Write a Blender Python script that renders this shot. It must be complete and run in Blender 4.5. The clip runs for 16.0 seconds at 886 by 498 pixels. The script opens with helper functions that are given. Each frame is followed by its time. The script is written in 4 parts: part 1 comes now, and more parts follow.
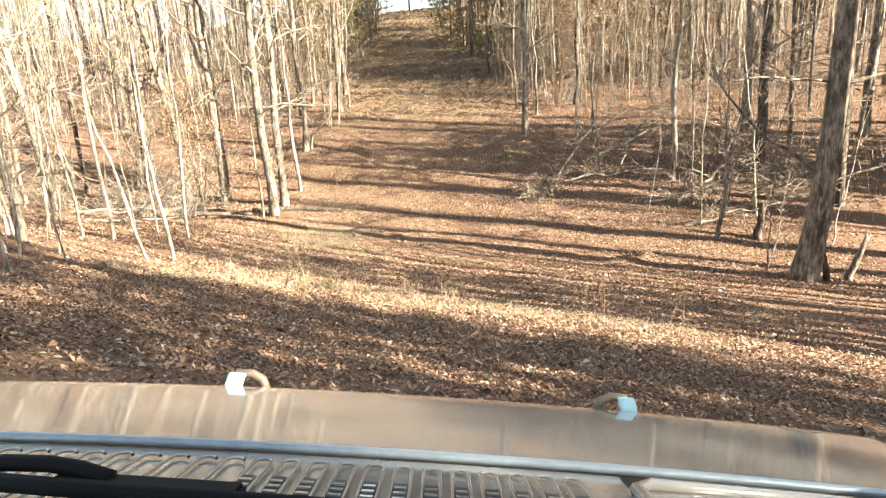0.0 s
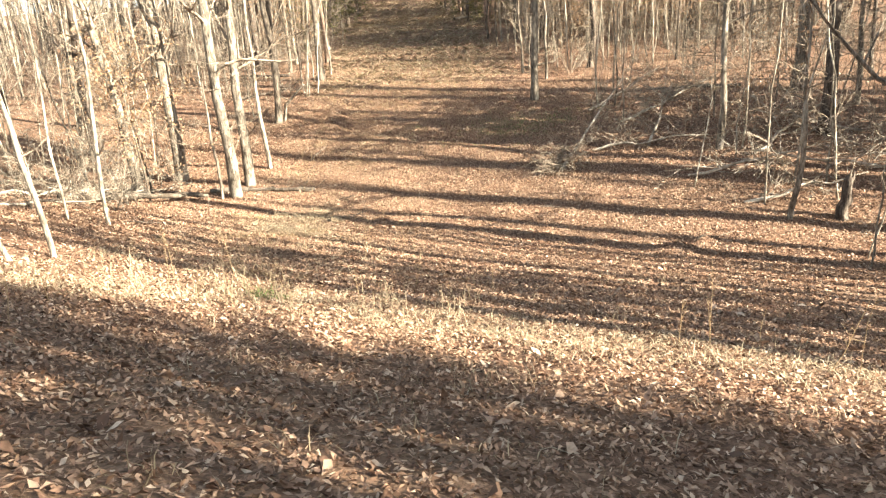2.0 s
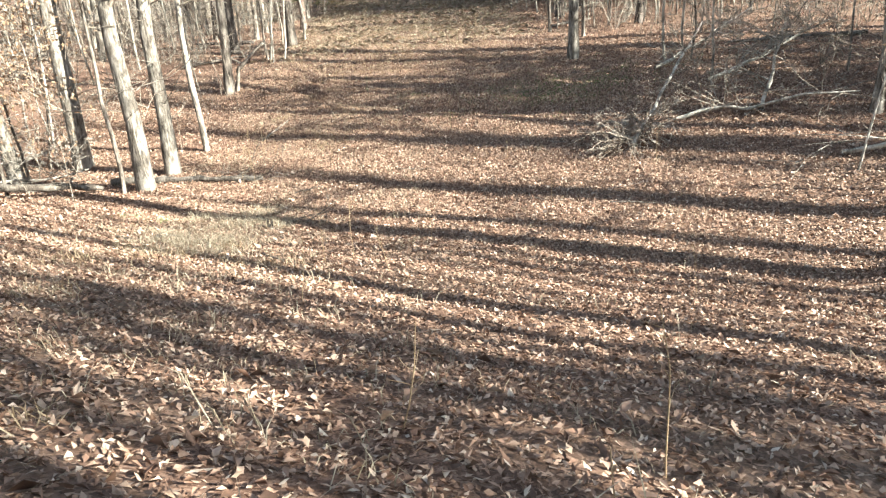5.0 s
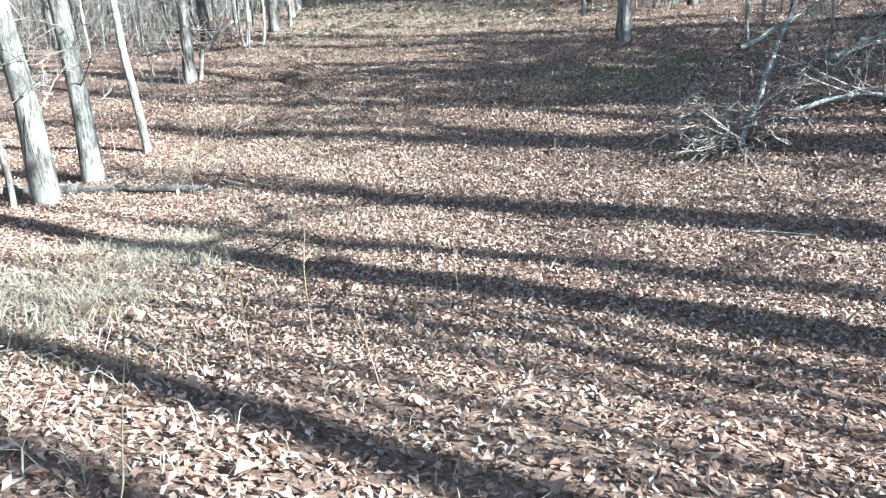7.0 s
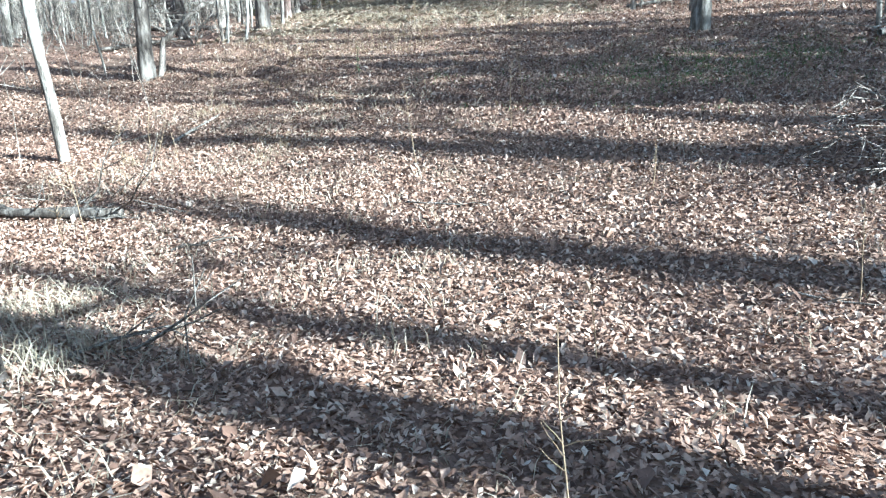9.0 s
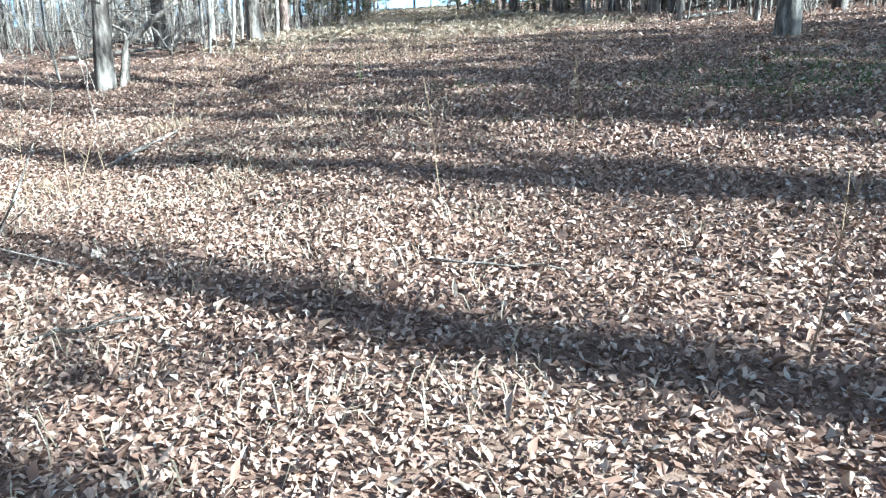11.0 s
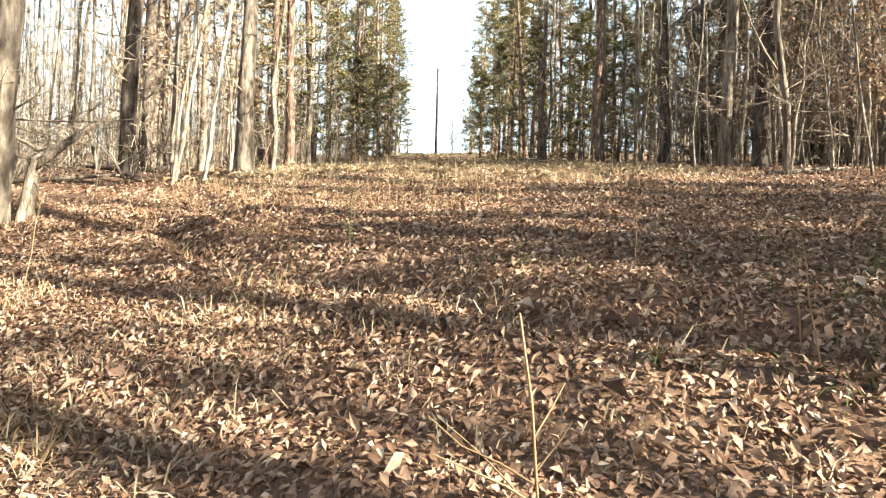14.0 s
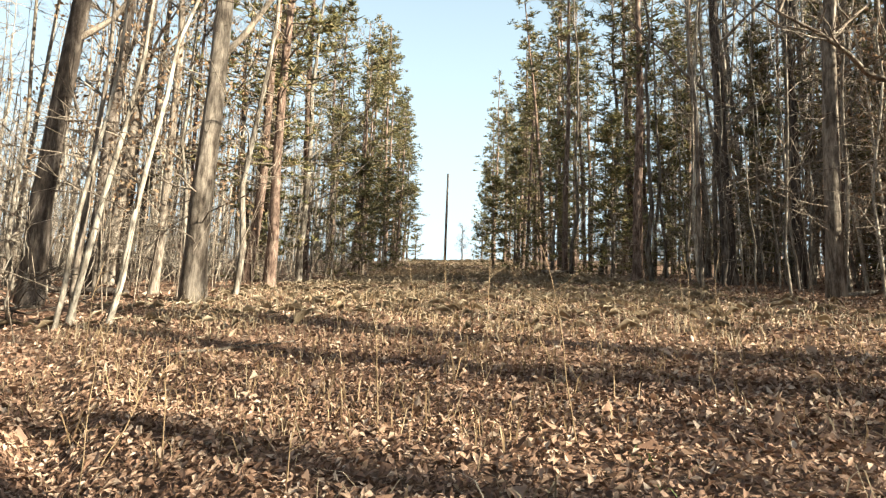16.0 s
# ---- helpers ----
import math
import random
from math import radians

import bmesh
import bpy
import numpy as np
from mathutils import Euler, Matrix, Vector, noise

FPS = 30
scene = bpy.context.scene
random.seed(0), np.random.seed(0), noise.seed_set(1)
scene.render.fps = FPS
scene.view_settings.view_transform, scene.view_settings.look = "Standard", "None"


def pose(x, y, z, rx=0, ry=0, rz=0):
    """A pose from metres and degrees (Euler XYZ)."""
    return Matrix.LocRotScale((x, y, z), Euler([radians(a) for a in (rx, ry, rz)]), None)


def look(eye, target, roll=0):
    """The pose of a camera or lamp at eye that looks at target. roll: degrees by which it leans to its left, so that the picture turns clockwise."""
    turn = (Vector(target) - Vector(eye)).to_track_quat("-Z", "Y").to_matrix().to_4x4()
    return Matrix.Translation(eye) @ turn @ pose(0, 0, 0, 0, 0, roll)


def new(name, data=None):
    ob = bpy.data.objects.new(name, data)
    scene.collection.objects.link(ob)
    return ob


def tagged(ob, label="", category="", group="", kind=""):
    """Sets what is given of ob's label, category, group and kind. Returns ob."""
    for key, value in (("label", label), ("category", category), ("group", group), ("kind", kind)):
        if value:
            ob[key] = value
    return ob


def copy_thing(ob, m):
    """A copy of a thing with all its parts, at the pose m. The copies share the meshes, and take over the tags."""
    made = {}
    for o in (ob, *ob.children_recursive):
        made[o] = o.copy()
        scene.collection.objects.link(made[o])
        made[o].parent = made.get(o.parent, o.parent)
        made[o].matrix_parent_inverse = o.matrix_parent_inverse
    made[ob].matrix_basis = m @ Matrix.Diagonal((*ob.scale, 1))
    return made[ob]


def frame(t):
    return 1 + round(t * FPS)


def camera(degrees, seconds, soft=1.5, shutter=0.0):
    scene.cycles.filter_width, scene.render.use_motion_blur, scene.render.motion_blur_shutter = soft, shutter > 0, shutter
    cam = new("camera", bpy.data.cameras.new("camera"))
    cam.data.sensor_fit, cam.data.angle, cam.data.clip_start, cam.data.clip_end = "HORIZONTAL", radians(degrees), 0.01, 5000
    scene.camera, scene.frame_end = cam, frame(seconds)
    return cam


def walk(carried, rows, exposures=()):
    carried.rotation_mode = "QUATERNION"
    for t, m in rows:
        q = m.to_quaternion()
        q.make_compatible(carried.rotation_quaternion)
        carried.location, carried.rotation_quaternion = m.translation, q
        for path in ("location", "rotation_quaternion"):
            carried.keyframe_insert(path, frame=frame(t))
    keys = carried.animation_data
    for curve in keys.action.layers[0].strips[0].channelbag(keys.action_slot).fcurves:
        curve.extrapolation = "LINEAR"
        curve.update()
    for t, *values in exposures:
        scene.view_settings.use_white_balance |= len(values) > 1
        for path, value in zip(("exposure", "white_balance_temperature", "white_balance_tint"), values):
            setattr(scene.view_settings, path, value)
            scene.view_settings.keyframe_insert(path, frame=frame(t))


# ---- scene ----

# ---------------------------------------------------------------- camera
cam = camera(69.0, 16.0, soft=1.25)
ROWS = [
    (0.0, 0.0, 0.0, -0.0, 0.0, -16.47, -3.43), (0.5, -0.015, 1.29, -0.345, -0.1, -16.77, -3.56), (1.0, -0.03, 2.58, -0.75, -0.17, -17.04, -3.67),
    (1.5, -0.045, 3.945, -1.17, -0.27, -17.56, -3.84), (2.0, -0.075, 5.325, -1.515, -0.34, -17.81, -3.98), (2.5, -0.105, 6.675, -1.89, -0.43, -17.88, -4.1),
    (3.0, -0.12, 8.055, -2.295, -0.42, -17.82, -4.15), (3.5, -0.15, 9.51, -2.715, -0.35, -17.76, -4.18), (4.0, -0.18, 10.98, -3.105, -0.43, -17.75, -4.2),
    (6.5, -0.51, 17.7, -4.485, -0.7, -17.45, -3.69), (7.0, -0.585, 18.96, -4.74, -0.72, -16.68, -3.42), (7.5, -0.66, 20.19, -4.965, -0.71, -16.06, -3.08),
    (8.0, -0.765, 21.3, -5.13, -0.71, -15.46, -2.71), (10.5, -0.93, 25.965, -5.88, -0.25, -13.02, -2.4), (11.0, -1.155, 26.52, -5.835, -0.49, -11.86, -1.58),
    (11.5, -1.215, 27.075, -5.835, -0.33, -9.43, 1.11), (12.0, -1.14, 27.63, -5.775, -0.01, -7.12, 1.7), (12.5, -1.23, 28.365, -5.685, 0.13, -3.7, 1.59),
    (13.0, -1.245, 29.295, -5.655, 0.26, -1.52, 1.38), (13.5, -1.455, 30.3, -5.565, 0.12, 0.11, 1.74), (14.0, -1.395, 31.38, -5.385, 0.38, 0.51, 1.54),
    (14.5, -1.575, 32.46, -5.19, 0.41, 2.05, 1.78), (15.0, -1.59, 33.585, -4.935, 0.82, 4.89, 1.71), (15.5, -1.62, 34.815, -4.605, 1.11, 7.51, 1.71),
    (16.0, -1.725, 36.0, -4.245, 1.3, 9.59, 2.21),
]


def stand(x, y, z, yaw, pitch, roll):
    """A camera's pose from its place, yaw to the left, pitch up and roll, in degrees."""
    c = math.cos(radians(pitch))
    ahead = Vector((-math.sin(radians(yaw)) * c, math.cos(radians(yaw)) * c, math.sin(radians(pitch))))
    return look(Vector((x, y, z)), Vector((x, y, z)) + ahead, roll)


EXPOSURE = [
    (0.0, 3.24, 6200, 4), (4.0, 3.14, 6200, 4), (4.8, 3.05, 5500, 1), (6.0, 3.07, 4250, -4), (11.5, 3.05, 4180, -5),
    (12.6, 3.06, 4300, -5), (13.0, 2.98, 5500, 0), (14.0, 3.06, 6100, 2), (15.0, 2.73, 6100, 2), (16.0, 2.38, 6050, 2),
]
walk(cam, [(t, stand(*row)) for t, *row in ROWS], EXPOSURE)

# ---------------------------------------------------------------- light
SUN_AZIMUTH, SUN_HEIGHT = 117.0, 25.0  # clockwise from +y; above the level
world = bpy.data.worlds.new("sky")
scene.world = world
world.use_nodes = True
sky = world.node_tree.nodes.new("ShaderNodeTexSky")
sky.sky_type, sky.sun_disc = "NISHITA", False
sky.sun_elevation, sky.sun_rotation = radians(SUN_HEIGHT), radians(SUN_AZIMUTH)
sky.air_density, sky.dust_density = 1.0, 3.0
sky_nodes = world.node_tree
height = sky_nodes.nodes.new("ShaderNodeSeparateXYZ")
sky_nodes.links.new(sky_nodes.nodes.new("ShaderNodeTexCoord").outputs["Generated"], height.inputs[0])
haze = sky_nodes.nodes.new("ShaderNodeValToRGB")  # winter haze that whitens the sky towards the horizon
haze.color_ramp.elements[0].color, haze.color_ramp.elements[1].color = (1, 1, 1, 1), (0, 0, 0, 1)
haze.color_ramp.elements[0].position, haze.color_ramp.elements[1].position = 0.12, 0.95
sky_nodes.links.new(height.outputs["Z"], haze.inputs[0])
blend = sky_nodes.nodes.new("ShaderNodeMix")
blend.data_type = "RGBA"
blend.inputs[7].default_value = (6.6, 7.6, 8.0, 1)
sky_nodes.links.new(haze.outputs[0], blend.inputs[0])
sky_nodes.links.new(sky.outputs[0], blend.inputs[6])
sky_nodes.links.new(blend.outputs[2], sky_nodes.nodes["Background"].inputs[0])
sky_nodes.nodes["Background"].inputs[1].default_value = 0.034
sun = bpy.data.lights.new("sun", "SUN")
sun.energy, sun.angle, sun.color = 5.0, radians(0.5), (1.0, 0.88, 0.7)
a, e = radians(SUN_AZIMUTH), radians(SUN_HEIGHT)
toward = Vector((math.sin(a) * math.cos(e), math.cos(a) * math.cos(e), math.sin(e)))
new("sun", sun).matrix_world = look(toward * 60, (0, 0, 0))


# ---------------------------------------------------------------- materials
def material(name, rough=0.8, metal=0.0, spec=0.3):
    m = bpy.data.materials.new(name)
    m.use_nodes = True
    b = m.node_tree.nodes["Principled BSDF"]
    b.inputs["Roughness"].default_value, b.inputs["Metallic"].default_value = rough, metal
    b.inputs["Specular IOR Level"].default_value = spec
    return m, m.node_tree, b


def node(tree, kind, **inputs):
    n = tree.nodes.new(kind)
    for key, value in inputs.items():
        n.inputs[key.replace("_", " ")].default_value = value
    return n


def ramp(tree, source, stops):
    r = tree.nodes.new("ShaderNodeValToRGB")
    while len(r.color_ramp.elements) < len(stops):
        r.color_ramp.elements.new(0.5)
    for el, (at, colour) in zip(r.color_ramp.elements, stops):
        el.position, el.color = at, (*colour, 1)
    tree.links.new(source, r.inputs[0])
    return r.outputs[0]


def mix(tree, fac, one, two, how="MIX"):
    m = tree.nodes.new("ShaderNodeMix")
    m.data_type, m.blend_type = "RGBA", how
    for socket, value in ((m.inputs[0], fac), (m.inputs[6], one), (m.inputs[7], two)):
        if isinstance(value, (int, float)):
            socket.default_value = value
        elif isinstance(value, tuple):
            socket.default_value = (*value, 1)
        else:
            tree.links.new(value, socket)
    return m.outputs[2]


def coords(tree, scale=(1, 1, 1)):
    c = tree.nodes.new("ShaderNodeTexCoord")
    m = tree.nodes.new("ShaderNodeMapping")
    m.inputs["Scale"].default_value = scale
    tree.links.new(c.outputs["Object"], m.inputs[0])
    return m.outputs[0]


def noise_of(tree, vector, scale, detail=4.0, rough=0.55):
    n = node(tree, "ShaderNodeTexNoise", Scale=scale, Detail=detail, Roughness=rough)
    tree.links.new(vector, n.inputs["Vector"])
    return n.outputs["Fac"]


def bump(tree, shader, height, strength, distance):
    b = node(tree, "ShaderNodeBump", Strength=strength, Distance=distance)
    tree.links.new(height, b.inputs["Height"])
    tree.links.new(b.outputs[0], shader.inputs["Normal"])


def bark(name, dark, mid, pale, furrow=1.0, patch=0.5):
    m, t, b = material(name, 0.9, spec=0.15)
    rnd = t.nodes.new("ShaderNodeObjectInfo").outputs["Random"]
    ridges = noise_of(t, coords(t, (7, 7, 1.3)), 1.8 * furrow, 7, 0.7)
    base = ramp(t, ridges, [(0.37, dark), (0.5, mid), (0.65, pale)])
    blotch = noise_of(t, coords(t, (1, 1, 0.6)), 1.7, 3)
    lichen = ramp(t, blotch, [(patch, (0, 0, 0)), (patch + 0.16, (1, 1, 1))])
    col = mix(t, lichen, base, mix(t, 0.55, base, pale))
    stain = ramp(t, noise_of(t, coords(t, (1.6, 1.6, 0.7)), 2.6, 5, 0.65), [(0.42, (0.5, 0.47, 0.44)), (0.56, (1.05, 1.03, 1.0))])
    col = mix(t, 1.0, col, stain, "MULTIPLY")
    tone = node(t, "ShaderNodeMapRange", From_Min=0.0, From_Max=1.0, To_Min=0.78, To_Max=1.2)
    t.links.new(rnd, tone.inputs["Value"])
    hsv = node(t, "ShaderNodeHueSaturation", Saturation=1.0)
    t.links.new(tone.outputs[0], hsv.inputs["Value"])
    t.links.new(col, hsv.inputs["Color"])
    t.links.new(hsv.outputs[0], b.inputs["Base Color"])
    bump(t, b, ridges, 0.9, 0.03)
    return m


def island(name, stops, rough=0.75, scale=6.0, through_light=0.0):
    """A material whose colour differs from leaf to leaf."""
    m, t, b = material(name, rough, spec=0.2)
    rnd = t.nodes.new("ShaderNodeNewGeometry").outputs["Random Per Island"]
    col = ramp(t, rnd, stops)
    mottle = ramp(t, noise_of(t, coords(t), scale, 3), [(0.3, (0.72, 0.7, 0.68)), (0.7, (1.12, 1.1, 1.08))])
    col = mix(t, 1.0, col, mottle, "MULTIPLY")
    t.links.new(col, b.inputs["Base Color"])
    if through_light:
        tr = t.nodes.new("ShaderNodeBsdfTranslucent")
        t.links.new(col, tr.inputs[0])
        ms = t.nodes.new("ShaderNodeMixShader")
        ms.inputs[0].default_value = through_light
        t.links.new(b.outputs[0], ms.inputs[1])
        t.links.new(tr.outputs[0], ms.inputs[2])
        t.links.new(ms.outputs[0], t.nodes["Material Output"].inputs[0])
    return m


def soil_material():
    m, t, b = material("forest_floor", 0.95, spec=0.1)
    at = coords(t)
    v = node(t, "ShaderNodeTexVoronoi", Scale=26.0, Randomness=1.0)
    warp = node(t, "ShaderNodeTexNoise", Scale=7.0, Detail=3.0)
    t.links.new(at, warp.inputs["Vector"])
    shift = t.nodes.new("ShaderNodeVectorMath")
    shift.operation = "MULTIPLY_ADD"
    shift.inputs[1].default_value = (0.35, 0.35, 0.35)
    t.links.new(warp.outputs["Color"], shift.inputs[0])
    t.links.new(at, shift.inputs[2])
    t.links.new(shift.outputs[0], v.inputs["Vector"])
    leaf = ramp(t, v.outputs["Color"], [(0.0, (0.045, 0.025, 0.016)), (0.4, (0.125, 0.071, 0.047)), (0.7, (0.2, 0.122, 0.083)), (1.0, (0.3, 0.2, 0.14))])
    fine = ramp(t, noise_of(t, at, 30, 4, 0.7), [(0.3, (0.65, 0.62, 0.6)), (0.7, (1.15, 1.12, 1.1))])
    col = mix(t, 1.0, leaf, fine, "MULTIPLY")
    broad = ramp(t, noise_of(t, at, 0.35, 5, 0.6), [(0.4, (0, 0, 0)), (0.68, (1, 1, 1))])
    col = mix(t, broad, col, mix(t, 0.4, col, (0.19, 0.135, 0.088)))
    t.links.new(col, b.inputs["Base Color"])
    bump(t, b, noise_of(t, at, 22, 6, 0.7), 0.5, 0.03)
    return m


SOIL = soil_material()
LITTER = island("dead_leaves", [(0.0, (0.075, 0.042, 0.027)), (0.28, (0.2, 0.115, 0.075)), (0.6, (0.33, 0.208, 0.14)), (0.88, (0.435, 0.305, 0.216)), (1.0, (0.56, 0.44, 0.335))], 0.6, 25, 0.15)
STRAW = island("dry_grass", [(0.0, (0.2, 0.13, 0.07)), (0.5, (0.32, 0.22, 0.125)), (1.0, (0.43, 0.33, 0.21))], 0.7, 8, 0.25)
GREEN = island("green_blades", [(0.0, (0.055, 0.09, 0.024)), (0.6, (0.115, 0.17, 0.05)), (1.0, (0.2, 0.24, 0.08))], 0.6, 8, 0.25)
NEEDLE = island("pine_needles", [(0.0, (0.05, 0.06, 0.028)), (0.5, (0.135, 0.12, 0.057)), (0.8, (0.25, 0.212, 0.088)), (1.0, (0.31, 0.21, 0.11))], 0.6, 3, 0.3)
STRAW_PALE = island("bleached_grass", [(0.0, (0.22, 0.165, 0.105)), (0.5, (0.33, 0.262, 0.175)), (1.0, (0.45, 0.375, 0.27))], 0.7, 8, 0.2)
BROWNLEAF = island("clinging_brown_leaves", [(0.0, (0.169, 0.097, 0.054)), (0.5, (0.278, 0.177, 0.105)), (1.0, (0.388, 0.273, 0.172))], 0.65, 5, 0.3)
BARK_GREY = bark("grey_bark", (0.06, 0.047, 0.037), (0.16, 0.13, 0.105), (0.29, 0.245, 0.2))
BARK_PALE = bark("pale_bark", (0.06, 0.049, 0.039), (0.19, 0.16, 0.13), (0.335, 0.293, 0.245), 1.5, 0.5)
BARK_WHITE = bark("whitish_stem_bark", (0.15, 0.125, 0.1), (0.32, 0.278, 0.228), (0.48, 0.43, 0.36), 1.5, 0.5)
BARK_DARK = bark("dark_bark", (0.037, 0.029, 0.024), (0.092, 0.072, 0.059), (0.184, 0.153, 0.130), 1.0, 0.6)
BARK_PINE = bark("pine_bark", (0.066, 0.042, 0.033), (0.161, 0.107, 0.083), (0.269, 0.203, 0.161), 1.3, 0.55)
TWIG = bark("twig_bark", (0.11, 0.082, 0.062), (0.25, 0.2, 0.155), (0.41, 0.345, 0.28), 3.0, 0.5)
DEADWOOD = bark("dead_wood", (0.06, 0.046, 0.035), (0.16, 0.13, 0.104), (0.29, 0.25, 0.208), 2.2, 0.55)
BLEACHED = bark("bleached_wood", (0.16, 0.13, 0.1), (0.36, 0.31, 0.255), (0.53, 0.475, 0.4), 2.2, 0.5)

# ---------------------------------------------------------------- the lie of the land
RISE = [
    (-60, 14.0), (-20, 3.8), (0, -1.67), (8, -3.98), (14, -5.45), (19, -6.47), (23, -7.2), (26, -7.55), (28.5, -7.5), (31, -7.1), (34, -6.38), (38, -5.1),
    (43, -4.1), (50, -2.9), (60, -1.4), (68, -0.25), (72, 0.45), (78, 0.75), (90, 3.0), (104, 5.9), (118, 8.3), (130, 9.2), (180, 9.0), (400, 2.0), (2500, -10.0),
]
ALONG = np.arange(-60, 2500, 0.5)
PROFILE = np.interp(ALONG, *np.array(RISE, float).T)
KERNEL = np.exp(-0.5 * (np.arange(-8, 9) / 3.0) ** 2)
PROFILE = np.convolve(np.pad(PROFILE, 8, "edge"), KERNEL / KERNEL.sum(), "valid")
LATTICE = np.random.default_rng(5).random((256, 256))


def step(a, b, v):
    u = np.clip((v - a) / (b - a), 0, 1)
    return u * u * (3 - 2 * u)


def value_noise(x, y):
    xi, yi = np.floor(x).astype(int), np.floor(y).astype(int)
    fx, fy = x - xi, y - yi
    fx, fy = fx * fx * (3 - 2 * fx), fy * fy * (3 - 2 * fy)
    g = lambda i, j: LATTICE[(xi + i) % 256, (yi + j) % 256]
    return (g(0, 0) * (1 - fx) + g(1, 0) * fx) * (1 - fy) + (g(0, 1) * (1 - fx) + g(1, 1) * fx) * fy - 0.5


def lie(x, y):
    """Height of the ground at a place."""
    x, y = np.asarray(x, float), np.asarray(y, float)
    xs = 30 * np.tanh(x / 30)
    skew = 0.5 * xs * (1 - step(36, 60, y)) * step(-12, 6, y)
    z = np.interp(y + skew, ALONG, PROFILE)
    z = z + xs * (-0.024 + 0.064 * step(42, 60, y))
    z = z + 0.09 * np.clip(-x - 6, 0, 12) * step(8, 16, y) * (1 - step(28, 34, y))
    z = z + 0.16 * value_noise(x / 3.1, y / 2.7) + 0.07 * value_noise(x / 1.1 + 40, y / 0.9 + 9) + 0.03 * value_noise(x / 0.4, y / 0.4 + 70)
    for mx, my, wide, tall in ((6.6, 22.6, 0.55, 0.24), (7.7, 23.4, 0.35, 0.16), (-1.9, 27.7, 0.35, 0.15)):
        z = z + tall * np.exp(-((x - mx) / wide) ** 2 - ((y - my) / (0.7 * wide)) ** 2)
    # a washed-out channel that cuts down the far bank, with a smaller one above it
    crook = 0.3 * value_noise(x / 0.8 + 11, 0 * y + 3.3) + 0.12 * np.sin(3.1 * x)
    for at, deep, x0, x1 in ((0.0, 0.2, -7.4, 4.0), (1.5, 0.15, -6.6, -2.6), (3.0, 0.11, -6.4, -2.8)):
        line = np.interp(x, [-9.5, -7.4, -5.0, -3.8, -2.4, -1.4, -0.5, 2.6, 6], [43.2, 41.5, 39.7, 38.1, 37.2, 36.3, 35.6, 34.0, 32.6]) + at + crook
        u = (y - line) * 0.75
        here = step(x0, x0 + 1.5, x) * (1 - step(x1 - 2.0, x1, x))
        z = z + here * deep * (0.5 * np.exp(-((u + 0.45) / 0.4) ** 2) - np.exp(-((u - 0.1) / 0.33) ** 2))
    return z


def spread(lo, hi, fine, grow):
    """Grid lines that are fine between lo and hi and widen outwards."""
    mid = list(np.arange(lo, hi, fine))
    gap, v, right = fine, hi, []
    while v < 2400:
        right.append(v)
        gap *= grow
        v += gap
    gap, v, left = fine, lo - fine, []
    while v > -2400:
        left.append(v)
        gap *= grow
        v -= gap
    return np.array(left[::-1] + mid + right)


def mesh_of(name, verts, faces, mat, smooth=True):
    me = bpy.data.meshes.new(name)
    if isinstance(faces, np.ndarray):
        me.vertices.add(len(verts))
        me.vertices.foreach_set("co", np.ascontiguousarray(verts, np.float32).ravel())
        me.loops.add(faces.size)
        me.loops.foreach_set("vertex_index", faces.astype(np.int32).ravel())
        me.polygons.add(len(faces))
        me.polygons.foreach_set("loop_start", np.arange(0, faces.size, faces.shape[1], dtype=np.int32))
        me.materials.append(mat)
        me.update(calc_edges=True)
        return me
    me.from_pydata(np.asarray(verts, float).tolist() if isinstance(verts, np.ndarray) else verts, [], faces)
    me.materials.append(mat)
    if smooth:
        me.polygons.foreach_set("use_smooth", np.ones(len(me.polygons), bool))
    me.update()
    return me


gx, gy = spread(-11, 10, 0.19, 1.1), spread(-3, 50, 0.19, 1.08)
GX, GY = np.meshgrid(gx, gy)
GZ = lie(GX, np.clip(GY, -60, None))
n = len(gx)
quads = [(j * n + i, j * n + i + 1, (j + 1) * n + i + 1, (j + 1) * n + i) for j in range(len(gy) - 1) for i in range(n - 1)]
ground = new("ground", mesh_of("ground", np.stack([GX, GY, GZ], -1).reshape(-1, 3), quads, SOIL))
tagged(ground, "brown woodland ground thick with dead leaves, dipping into a hollow", "ground", kind="structure")


